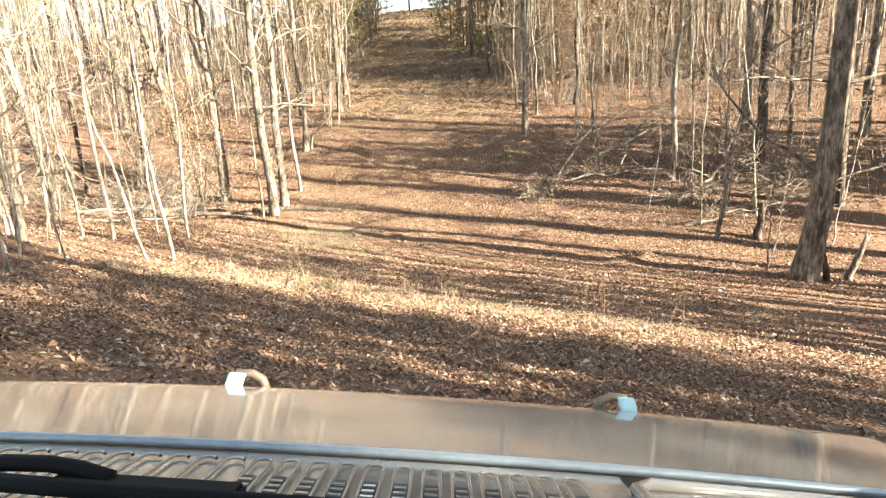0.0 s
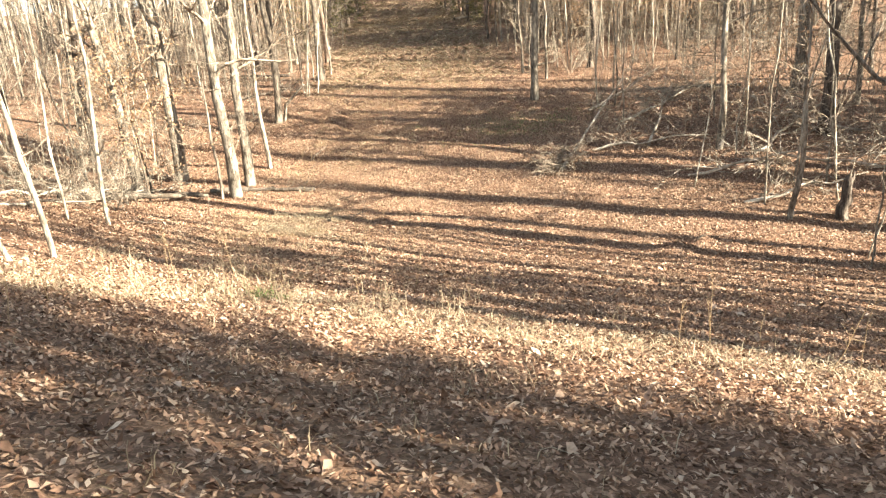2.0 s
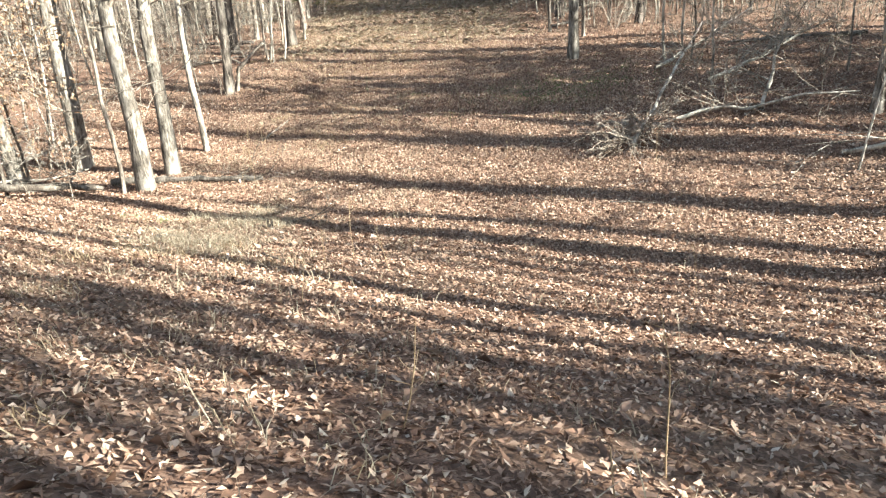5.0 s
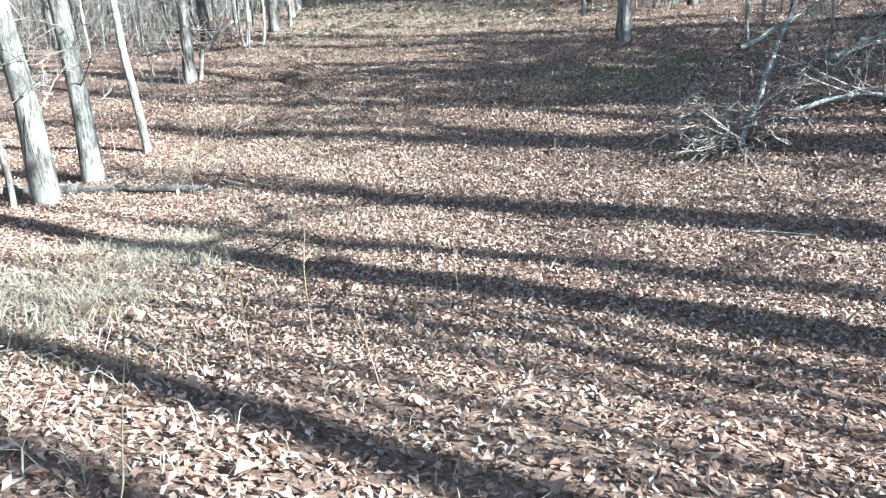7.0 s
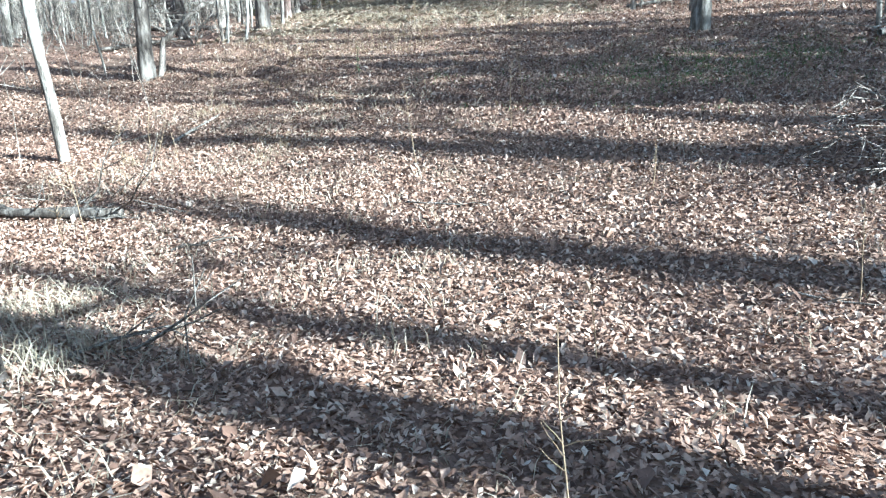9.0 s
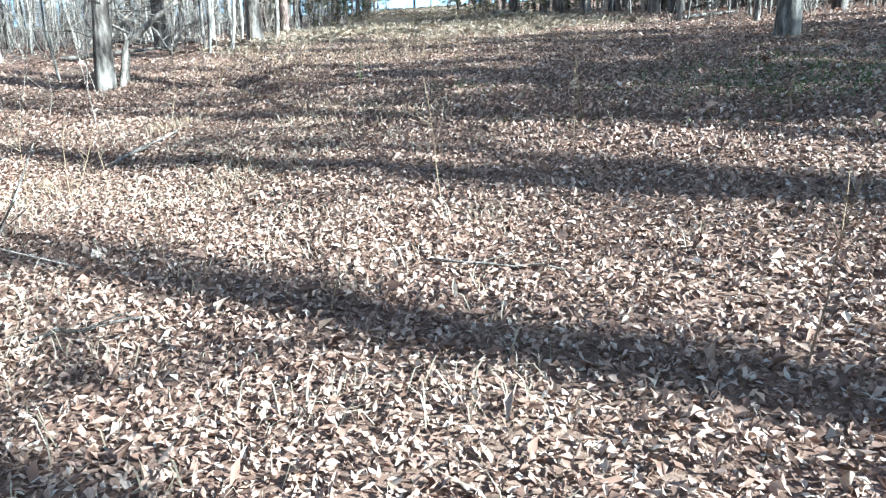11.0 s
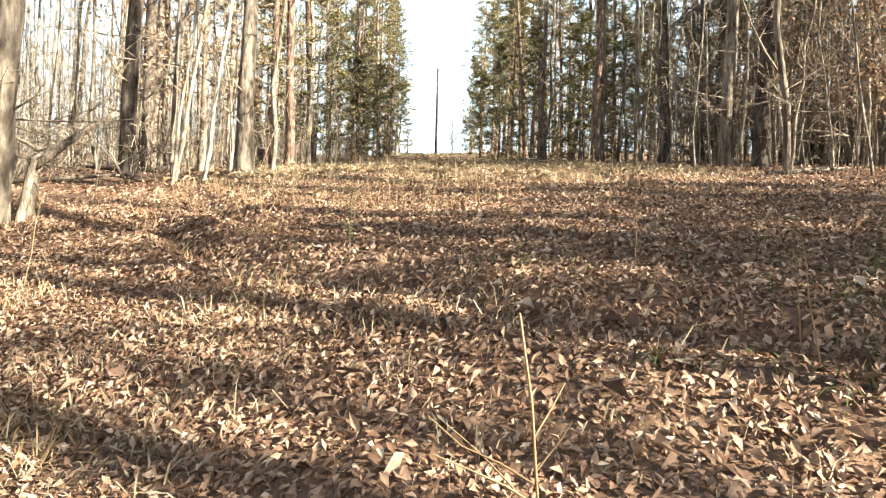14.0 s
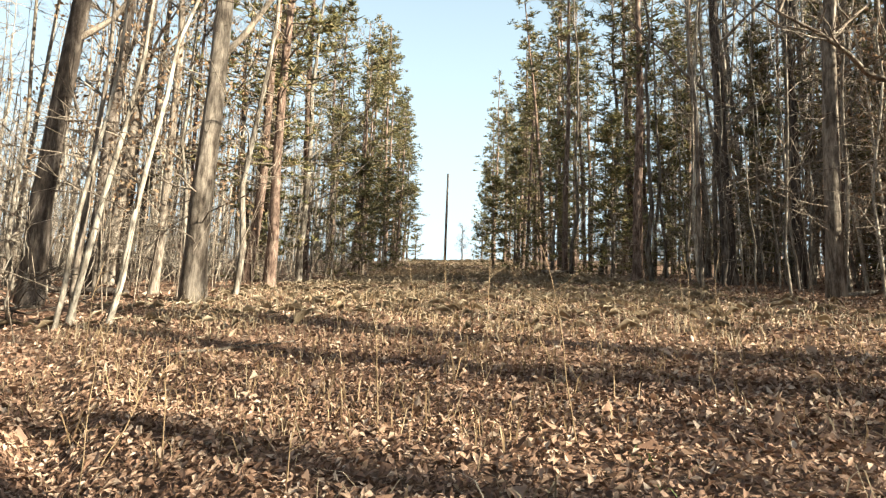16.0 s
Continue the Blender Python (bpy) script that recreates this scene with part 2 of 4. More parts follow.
# ---------------------------------------------------------------- building blocks
class Soup:
    """Gathers tubes and blades into one mesh."""

    def __init__(self):
        self.v, self.f, self.n = [], [], 0

    def add(self, verts, faces):
        self.v.append(np.asarray(verts, float))
        self.f.extend([tuple(i + self.n for i in face) for face in faces])
        self.n += len(verts)

    def tube(self, pts, rad, sides=6, wobble=0.0, rng=None, cap=False):
        pts, rad = np.asarray(pts, float), np.asarray(rad, float)
        way = np.gradient(pts, axis=0)
        way /= np.linalg.norm(way, axis=1)[:, None] + 1e-9
        side = np.cross(way, (0.31, 0.95, 0.07) if abs(way[0][2]) > 0.7 else (0.1, 0.05, 0.99))
        side /= np.linalg.norm(side, axis=1)[:, None] + 1e-9
        up = np.cross(side, way)
        ang = np.arange(sides) * 2 * np.pi / sides
        r = rad[:, None] * np.ones(sides)
        if wobble:
            r = r * (1 + wobble * rng.standard_normal((len(pts), sides)))
        ring = pts[:, None] + r[..., None] * (np.cos(ang)[None, :, None] * side[:, None] + np.sin(ang)[None, :, None] * up[:, None])
        faces = [(i * sides + k, i * sides + (k + 1) % sides, (i + 1) * sides + (k + 1) % sides, (i + 1) * sides + k) for i in range(len(pts) - 1) for k in range(sides)]
        if cap:
            faces += [tuple(range(sides))[::-1], tuple((len(pts) - 1) * sides + k for k in range(sides))]
        self.add(ring.reshape(-1, 3), faces)

    def mesh(self, name, mat, smooth=True):
        return mesh_of(name, np.concatenate(self.v), self.f, mat, smooth)


def part(name, me, parent, label="", kind=""):
    ob = new(name, me)
    ob.parent = parent
    return tagged(ob, label, kind=kind)


def wander(rng, start, way, length, steps, bend, lift):
    pts, d = [np.array(start, float)], np.array(way, float)
    d /= np.linalg.norm(d)
    for _ in range(steps):
        d = d + bend * rng.standard_normal(3) + (0, 0, lift)
        d /= np.linalg.norm(d)
        pts.append(pts[-1] + d * length / steps)
    return np.array(pts)


def bough(rng, soup, start, way, length, r, depth, lift=0.08):
    steps = (1, 3, 5)[min(depth, 2)]
    pts = wander(rng, start, way, length, steps, 0.2, lift)
    soup.tube(pts, np.linspace(r, max(r * 0.3, 0.006), len(pts)), 5 if depth > 1 else 3)
    if depth == 0:
        return
    for _ in range(rng.integers(4, 7) if depth > 1 else rng.integers(3, 6)):
        u = rng.uniform(0.25, 0.97) * (len(pts) - 1)
        i = min(int(u), len(pts) - 2)
        p = pts[i] + (u - i) * (pts[i + 1] - pts[i])
        d = pts[i + 1] - pts[i]
        d = d / np.linalg.norm(d) + 0.85 * rng.standard_normal(3) * (1, 1, 0.7)
        bough(rng, soup, p, d, length * rng.uniform(0.3, 0.55), max(r * 0.45, 0.008), depth - 1, lift)


def trunk_line(rng, height, bend, lean=(0, 0)):
    steps = 10
    z = np.linspace(-0.25, height, steps + 1)
    wig = np.cumsum(rng.standard_normal((steps + 1, 2)) * bend, axis=0)
    wig -= wig[0]
    return np.column_stack([wig[:, 0] + lean[0] * z, wig[:, 1] + lean[1] * z, z])


def trunk_radii(pts, r, flare=0.3, taper=0.72):
    z = np.clip(pts[:, 2], 0, None)
    return r * (1 - taper * z / z[-1]) * (1 + flare * np.exp(-z / (2.2 * r + 0.1)))


def along(pts, u):
    u = u * (len(pts) - 1)
    i = min(int(u), len(pts) - 2)
    return pts[i] + (u - i) * (pts[i + 1] - pts[i])


def hardwood(seed, height, r, lean=(0, 0), mat=None, first=0.42, boughs=13, size=3.6, snags=7, bend=0.07, brown=0):
    """A bare broad-leaved tree: trunk and leafless crown; brown: tufts of dead leaves that still cling."""
    rng = np.random.default_rng(seed)
    tree = new("tree")
    pts = trunk_line(rng, height, bend * height / 20, lean)
    fine = np.concatenate([np.linspace(pts[0], pts[1], 5)[:-1], pts[1:]])
    s = Soup()
    s.tube(fine, trunk_radii(fine, r), 12, 0.035, rng)
    part("trunk", s.mesh("trunk", mat or BARK_GREY), tree)
    c = Soup()
    for k in range(boughs):
        u = first + (1 - first) * (k + rng.uniform(0, 0.8)) / boughs
        yaw = k * 2.4 + rng.uniform(-0.6, 0.6)
        rise = rng.uniform(0.35, 1.0)
        L = size * (1.15 - 0.6 * (u - first) / (1 - first)) * rng.uniform(0.7, 1.25)
        bough(rng, c, along(pts, u), (math.cos(yaw), math.sin(yaw), rise), L, r * 0.34 * (1.15 - 0.7 * u), 2)
    for _ in range(snags):
        u, yaw = rng.uniform(0.06, first), rng.uniform(0, 6.28)
        bough(rng, c, along(pts, u), (math.cos(yaw), math.sin(yaw), rng.uniform(-0.2, 0.7)), rng.uniform(0.6, 2.4), 0.014 + 0.03 * r, 1, 0.02)
    part("crown", c.mesh("crown", TWIG), tree, "bare leafless branches", "stuff")
    if brown:
        foliage_on(rng, tree, pts, brown)
    return tree


def foliage_on(rng, tree, pts, count, low=0.15, high=0.7, reach=1.6):
    s = Soup()
    for _ in range(count):
        p = along(pts, rng.uniform(low, high)) + rng.normal(0, reach / 2, 3) * (1, 1, 0.5)
        q = p + rng.normal(0, 0.3, (14, 3))
        leaf_cards(s, rng, q, 0.08, 0.15)
    part("foliage", s.mesh("foliage", BROWNLEAF, False), tree, "dry tan leaves still on the twigs", "stuff")


def leaf_cards(soup, rng, at, small, large):
    L = rng.uniform(small, large, len(at))
    d = rng.standard_normal((len(at), 3))
    d /= np.linalg.norm(d, axis=1)[:, None]
    w = np.cross(d, rng.standard_normal((len(at), 3)))
    w /= np.linalg.norm(w, axis=1)[:, None]
    nrm = np.cross(d, w)
    for p, l, dd, ww, nn in zip(at, L, d, w, nrm):
        soup.add([p, p + dd * l * 0.5 + ww * l * 0.28 + nn * l * 0.1, p + dd * l, p + dd * l * 0.5 - ww * l * 0.28 + nn * l * 0.1], [(0, 1, 2), (0, 2, 3)])


def pine(seed, height, r, first=0.35, whorls=20, size=2.4, mat=None, dense=1.0):
    """A needle tree with a narrow crown of many tufts."""
    rng = np.random.default_rng(seed)
    tree = new("pine_tree")
    pts = trunk_line(rng, height, 0.05)
    fine = np.concatenate([np.linspace(pts[0], pts[1], 4)[:-1], pts[1:]])
    s = Soup()
    s.tube(fine, trunk_radii(fine, r, 0.3, 0.8), 10, 0.03, rng)
    c, f = Soup(), Soup()
    for k in range(whorls):
        u = first + (1 - first) * (k + rng.uniform(0, 0.9)) / whorls
        for _ in range(rng.integers(2, 5)):
            yaw = rng.uniform(0, 6.28)
            L = size * (1.05 - 0.8 * ((u - first) / (1 - first)) ** 1.3) * rng.uniform(0.55, 1.2)
            line = wander(rng, along(pts, u), (math.cos(yaw), math.sin(yaw), rng.uniform(-0.15, 0.4)), L, 4, 0.13, 0.03)
            c.tube(line, np.linspace(0.028, 0.006, 5), 3)
            for _ in range(int(7 * dense)):
                tuft(f, rng, along(line, rng.uniform(0.3, 1.0)) + rng.normal(0, 0.13, 3))
    for _ in range(14):
        u, yaw = rng.uniform(0.02, max(first, 0.06)), rng.uniform(0, 6.28)
        bough(rng, c, along(pts, u), (math.cos(yaw), math.sin(yaw), rng.uniform(-0.3, 0.2)), rng.uniform(0.6, 1.8), 0.018, 1, 0.0)
    part("trunk", s.mesh("trunk", mat or BARK_PINE), tree)
    part("bough", c.mesh("bough", TWIG), tree, kind="stuff")
    part("crown", f.mesh("crown", NEEDLE, False), tree, "dull green needle tufts", "stuff")
    return tree


def tuft(soup, rng, p):
    for _ in range(8):
        d = rng.standard_normal(3)
        d[2] = abs(d[2]) * 0.6
        d *= rng.uniform(0.2, 0.42) / (np.linalg.norm(d) + 1e-6)
        w = np.cross(d, rng.standard_normal(3))
        w *= 0.034 / (np.linalg.norm(w) + 1e-6)
        soup.add([p - w, p + w, p + d], [(0, 1, 2)])


def sapling(seed, height, r, mat=None, boughs=7, lean=(0, 0), low=0.2):
    rng = np.random.default_rng(seed)
    tree = new("sapling")
    pts = trunk_line(rng, height, 0.007 * height, lean)
    s = Soup()
    s.tube(pts, np.linspace(r, r * 0.2, len(pts)), 7, 0.03, rng)
    part("stem", s.mesh("stem", mat or BARK_PALE), tree)
    c = Soup()
    for k in range(boughs):
        u, yaw = rng.uniform(low, 0.98), rng.uniform(0, 6.28)
        bough(rng, c, along(pts, u), (math.cos(yaw), math.sin(yaw), rng.uniform(0.2, 0.9)), (0.5 + 0.1 * height) * rng.uniform(0.5, 1.3), max(0.006, r * 0.28), 1, 0.06)
    part("crown", c.mesh("crown", TWIG), tree, kind="stuff")
    return tree


def put(x, y, turn=0.0, sx=1.0, sz=1.0, tilt=(0, 0), sink=0.0):
    return pose(x, y, float(lie(x, y)) - sink, tilt[0], tilt[1], turn) @ Matrix.Diagonal((sx, sx, sz, 1))

# ---------------------------------------------------------------- single trees that stand out
# x, y, thickness, height, lean to +x and +y per metre, bark, label
PALE, GREY, DARK = "pale", "grey", "dark"
BARKS = {PALE: BARK_PALE, GREY: BARK_GREY, DARK: BARK_DARK}
SINGLE = [
    (-8.45, 32.1, 0.50, 21, -0.035, 0.0, PALE), (-8.25, 33.7, 0.46, 22, -0.015, 0.01, PALE), (-12.0, 35.8, 0.60, 23, 0.0, 0.0, PALE),
    (-13.5, 34.5, 0.46, 20, -0.06, 0.0, PALE), (-18.0, 40.4, 0.72, 24, 0.02, 0.0, DARK), (-18.6, 39.8, 0.36, 20, 0.05, 0.0, GREY),
    (-16.6, 27.5, 0.34, 17, -0.09, 0.0, PALE), (-11.3, 16.9, 0.26, 13, -0.05, 0.03, PALE), (-8.3, 41.1, 0.40, 20, -0.01, 0.0, GREY),
    (5.3, 38.7, 0.40, 21, 0.0, 0.0, PALE), (11.0, 30.0, 0.27, 18, -0.01, 0.0, PALE), (15.0, 29.9, 0.50, 23, 0.0, 0.0, DARK),
    (17.6, 32.1, 0.23, 17, 0.01, 0.0, PALE), (28.8, 41.8, 0.60, 24, 0.0, 0.0, GREY), (10.4, 48.4, 0.22, 16, 0.0, 0.0, PALE),
    (8.7, 55.4, 0.32, 19, 0.0, 0.0, DARK), (-18.0, 66.5, 0.60, 23, 0.0, 0.0, DARK), (-17.2, 66.9, 0.45, 22, 0.01, 0.0, DARK),
    (-6.9, 48.6, 0.48, 22, 0.02, 0.0, GREY), (-9.6, 47.8, 0.44, 21, 0.03, 0.0, DARK), (-13.8, 58.1, 0.50, 22, 0.02, 0.0, GREY),
    (6.75, 50.5, 0.40, 22, -0.02, 0.0, GREY), (6.9, 56.3, 0.46, 23, 0.0, 0.0, DARK), (10.3, 61.8, 0.27, 19, 0.0, 0.0, GREY),
    (-8.1, 61.9, 0.30, 14, 0.03, 0.0, PALE), (-9.6, 52.6, 0.26, 18, 0.05, 0.0, GREY), (9.4, 44.0, 0.34, 21, 0.0, 0.0, DARK),
]
WORDS = {PALE: "tall bare tree with pale sunlit bark", GREY: "tall bare tree with grey-brown furrowed bark", DARK: "tall bare tree with dark bark"}
def falls(x, y):
    """Where the shadow of a thing at x, y crosses the middle of the ride."""
    return y + (x + 2) / -math.tan(radians(SUN_AZIMUTH))


def open_lane(x, y):
    """True for a place whose tree would stand between the sun and the sunlit strips of the ride."""
    return x > 0 and any(a < falls(x, y) < b for a, b in ((12.8, 15.8), (20.8, 36.6), (44.3, 60.0), (64, 71), (75, 90), (95, 112)))


taken = []
for k, (x, y, d, h, lx, ly, tone) in enumerate(SINGLE):
    sparse = open_lane(x, y)
    tree = hardwood(100 + k, h, 0.47 * d, (lx, ly), BARKS[tone], first=0.22, boughs=6 if sparse else 15, size=2.2 if sparse else 3.3, snags=14, bend=0.1)
    tree.matrix_world = put(x, y)
    tagged(tree, WORDS[tone] + " at the clearing's edge", "tree", "woodland trees")
    taken.append((x, y))

# the stout oak by the hollow, with its long low limb
big = hardwood(77, 25, 0.38, (0.035, 0.0), BARK_GREY, first=0.34, boughs=11, size=3.4, snags=6, bend=0.05)
rng = np.random.default_rng(78)
low = Soup()
for start, way, L, r in (((0.0, 0.0, 3.7), (-0.75, 0.3, 0.85), 4.6, 0.075), ((0.1, 0.0, 6.2), (0.9, -0.2, 0.25), 4.0, 0.07), ((0.1, 0, 3.2), (0.9, -0.1, 0.35), 3.2, 0.035), ((0.15, 0, 6.4), (-0.9, -0.3, 0.1), 4.2, 0.05)):
    bough(rng, low, start, way, L, r, 2, 0.03)
part("limb", low.mesh("limb", DEADWOOD), big, "long pale low limbs")
big.matrix_world = put(11.9, 20.1)
tagged(big, "stout old tree with furrowed bark, sunlit on one flank", "tree", "woodland trees")
taken.append((11.9, 20.1))

# young stems that stand out: x, y, thickness, height, lean, pale or not
YOUNG = [
    (-7.6, 17.5, 0.12, 7, -0.03, PALE), (-7.95, 16.8, 0.10, 6, -0.12, PALE), (-8.6, 12.4, 0.09, 6, -0.02, PALE), (-11.4, 20.0, 0.11, 7, 0.0, PALE),
    (-7.75, 35.65, 0.22, 13, -0.03, PALE), (-8.95, 31.8, 0.14, 9, -0.02, GREY), (10.9, 24.5, 0.20, 6.5, 0.0, PALE), (6.6, 42.6, 0.17, 12, 0.0, PALE),
    (-7.6, 45.9, 0.12, 9, 0.01, GREY), (-9.9, 42.3, 0.07, 6, 0.0, PALE), (-7.4, 45.4, 0.10, 11, 0.1, PALE), (-7.1, 44.6, 0.08, 8, 0.08, PALE),
    (-6.7, 45.2, 0.10, 9, 0.1, PALE), (-6.4, 49.6, 0.15, 13, 0.08, PALE), (5.1, 53.9, 0.14, 14, 0.0, GREY), (4.9, 57.7, 0.18, 15, -0.01, GREY),
    (7.8, 51.6, 0.13, 11, 0.04, PALE), (-9.4, 13.8, 0.08, 5, 0.05, PALE), (-10.2, 14.6, 0.1, 7, -0.08, PALE), (-12.4, 18.0, 0.12, 8, -0.1, PALE),
    (-9.6, 15.6, 0.06, 4, 0.02, PALE), (-8.8, 14.6, 0.05, 3.5, -0.05, PALE), (8.3, 33.5, 0.08, 6, 0.05, PALE), (9.1, 27.6, 0.06, 4.5, 0.06, PALE),
    (14.6, 23.0, 0.07, 5, 0.1, PALE), (13.2, 26.5, 0.08, 6, -0.1, PALE), (8.0, 36.6, 0.1, 9, 0.0, PALE), (9.2, 38.2, 0.1, 10, 0.02, PALE),
]
for k, (x, y, d, h, lx, tone) in enumerate(YOUNG):
    tree = sapling(300 + k, h, d / 2, (BARK_WHITE if d < 0.13 else BARK_PALE) if tone == PALE else BARK_GREY, 12 if k == 6 else 8, (lx, 0.0))
    tree.matrix_world = put(x, y)
    tagged(tree, "slender bare young tree with pale stem", "sapling", "young trees")
    taken.append((x, y))

# ---------------------------------------------------------------- the woods on both sides
rng = np.random.default_rng(11)


def clearing(x, y):
    """True where the cut ride lies open."""
    left = np.interp(y, [-30, 5, 12, 30, 45, 60, 75, 110, 130], [-9.5, -9.5, -8.3, -7.9, -6.4, -6.6, -7.4, -7.2, -7.2])
    right = np.interp(y, [-30, 5, 20, 30, 40, 58, 66, 90, 110, 130], [11.0, 11.5, 11.0, 9.0, 5.6, 4.8, 4.2, 2.4, 0.8, 0.8])
    return left < x < right


def scatter(count, xs, ys, gap, tries=40000, keep=1.0):
    """keep: the share of trees left standing in the lanes of light."""
    out = []
    for _ in range(tries):
        x, y = rng.uniform(*xs), rng.uniform(*ys)
        if open_lane(x, y) and rng.random() > keep:
            continue
        if clearing(x, y) or any((x - a) ** 2 + (y - b) ** 2 < gap * gap for a, b in taken):
            continue
        taken.append((x, y))
        out.append((x, y))
        if len(out) == count:
            break
    return out


def populate(kinds, places, label, category, group, grow=(0.8, 1.2), sway=1.6):
    for k, (x, y) in enumerate(places):
        m = put(x, y, rng.uniform(0, 360), tilt=(rng.normal(0, sway), rng.normal(0, sway)))
        if k < len(kinds):
            kinds[k].matrix_world = m
            tagged(kinds[k], label, category, group)
        else:
            s = rng.uniform(*grow)
            copy_thing(kinds[k % len(kinds)], m @ Matrix.Diagonal((s, s, rng.uniform(*grow), 1)))


woods = [hardwood(500 + k, 17 + k, 0.085 + 0.022 * k, (0, 0), (BARK_GREY, BARK_PALE, BARK_DARK)[k % 3], 0.12 + 0.05 * (k % 3), 11, 3.0, 13, 0.12) for k in range(6)]
populate(woods, scatter(26, (-42, -17), (24, 52), 2.6) + scatter(40, (-40, -9.6), (48, 100), 2.0) + scatter(60, (3, 36), (42, 84), 1.9, keep=0.14) + scatter(8, (14, 40), (-30, 4), 4, keep=0) + scatter(6, (-40, -9.5), (-30, 8), 4), "tall bare woodland tree with grey-brown trunk", "tree", "woodland trees", sway=2.6)
stout = [hardwood(550 + k, 20 + 1.5 * k, 0.15 + 0.025 * k, (0, 0), (BARK_GREY, BARK_DARK, BARK_PALE, BARK_GREY)[k], 0.5, 8, 2.6, 5) for k in range(4)]
masts = [hardwood(560 + k, 21 + k, (0.24, 0.33, 0.16)[k], (0, 0), (BARK_GREY, BARK_DARK, BARK_GREY)[k], 0.78, 6, 1.5, 3) for k in range(3)]
stripes = [(x, y - falls(x, 0)) for y, x in ((24.4, 31.0), (30.9, 26.0), (21.9, 34.0), (26.4, 33.0), (31.15, 30.0), (23.2, 28.0), (34.0, 25.0), (34.35, 29.0), (28.3, 36.0), (34.3, 22.5), (34.75, 33.0), (25.4, 37.0), (30.85, 36.0), (34.6, 37.0), (33.0, 38.0), (20.9, 22.0), (22.5, 20.0), (23.7, 24.0), (25.5, 21.5), (27.3, 26.5), (29.1, 22.0), (28.4, 30.5), (21.6, 26.0))]
populate(masts, stripes, "tall bare woodland tree with grey-brown trunk", "tree", "woodland trees", (0.9, 1.15), 0.5)
taken += stripes
dusk = [hardwood(540 + k, 18 + 1.5 * k, 0.08 + 0.03 * k, (0, 0), (BARK_GREY, BARK_WHITE, BARK_PALE)[k], 0.1, 9, 2.6, 10, 0.11) for k in range(3)]
populate(dusk, [(x, y) for x, y in scatter(70, (8, 27), (44, 68), 1.2) if falls(x, y) > 59], "tall bare woodland tree with dark trunk", "tree", "woodland trees", sway=2.4)
populate(stout, scatter(18, (15, 42), (15, 36), 2.2, keep=0.1) + scatter(52, (12, 44), (-22, 15), 1.7, keep=0.0), "tall bare woodland tree with grey-brown trunk", "tree", "woodland trees", (0.9, 1.25))
poles = [sapling(600 + k, 7 + 1.4 * k, 0.024 + 0.006 * k, (BARK_WHITE, BARK_PALE, BARK_WHITE)[k % 3], 17, low=0.12) for k in range(6)]
populate(poles, scatter(30, (-18, -9), (12, 24), 0.7) + scatter(28, (-30, -13), (24, 48), 0.8) + scatter(44, (-24, -6.3), (46, 84), 0.6) + scatter(62, (4, 28), (20, 80), 0.6, keep=0.5) + scatter(46, (5.4, 14), (45, 62), 0.5) + scatter(44, (8, 25), (41, 56), 0.5), "slender bare young tree with pale stem", "sapling", "young trees", (0.7, 1.25), 4.0)
tall = pine(690, 19, 0.17, 0.3, 24, 3.0)
tall.matrix_world = put(-7.3, 55.0)
tagged(tall, "tall pine with sunlit yellow-green needles", "pine tree", "pines along the ride")
taken.append((-7.3, 55.0))
pines = [pine(700 + k, 17 + 1.5 * k, 0.15 + 0.012 * k, (0.24, 0.36, 0.16, 0.42)[k], 22, (2.7, 2.4, 3.0, 2.6)[k]) for k in range(4)]
populate(pines, scatter(22, (-12, -7), (58, 116), 1.7) + scatter(30, (0.8, 9), (58, 116), 1.7, keep=0.3) + scatter(7, (-22, -9), (46, 66), 3) + scatter(14, (9, 24), (50, 80), 2.4, keep=0.2), "tall narrow pine with dull green needles", "pine tree", "pines along the ride")
shade = []
for low, high, count in ((-4.0, 4.5, 13), (4.5, 12.4, 15), (16.4, 20.2, 5)):
    for k in range(count):
        x = rng.uniform(16, 38)
        y = low + (high - low) * (k + rng.uniform(0.2, 0.8)) / count - falls(x, 0)
        if x > 0.72 * y + 3 and all((x - a) ** 2 + (y - b) ** 2 > 1.4 for a, b in taken):
            shade.append((x, y))
            taken.append((x, y))
# shorter pines whose shade ends half way across the ride
for k in range(8):
    x, f = rng.uniform(22, 31), 37.0 + 6.7 * (k + rng.uniform(0.2, 0.8)) / 8
    y = f - falls(x, 0)
    tall_ = (x + rng.uniform(-1.0, 2.5)) / math.sin(radians(SUN_AZIMUTH)) * math.tan(radians(SUN_HEIGHT)) + float(lie(-1, f) - lie(x, y))
    copy_thing(pines[2], put(x, y, rng.uniform(0, 360)) @ Matrix.Diagonal((0.9, 0.9, tall_ / 20.0, 1)))
    taken.append((x, y))
for x, y in shade + [(12.0, 52.0), (17.0, 52.0), (10.6, 56.2), (20.0, 49.0), (13.2, 58.0), (21.5, 52.0)]:
    copy_thing(pines[len(taken) % 4], put(x, y, rng.uniform(0, 360)))
    taken.append((x, y))
cedars = [pine(720 + k, 8.5 + 1.5 * k, 0.1, 0.04, 24, 1.9, BARK_GREY, 1.15) for k in range(2)]
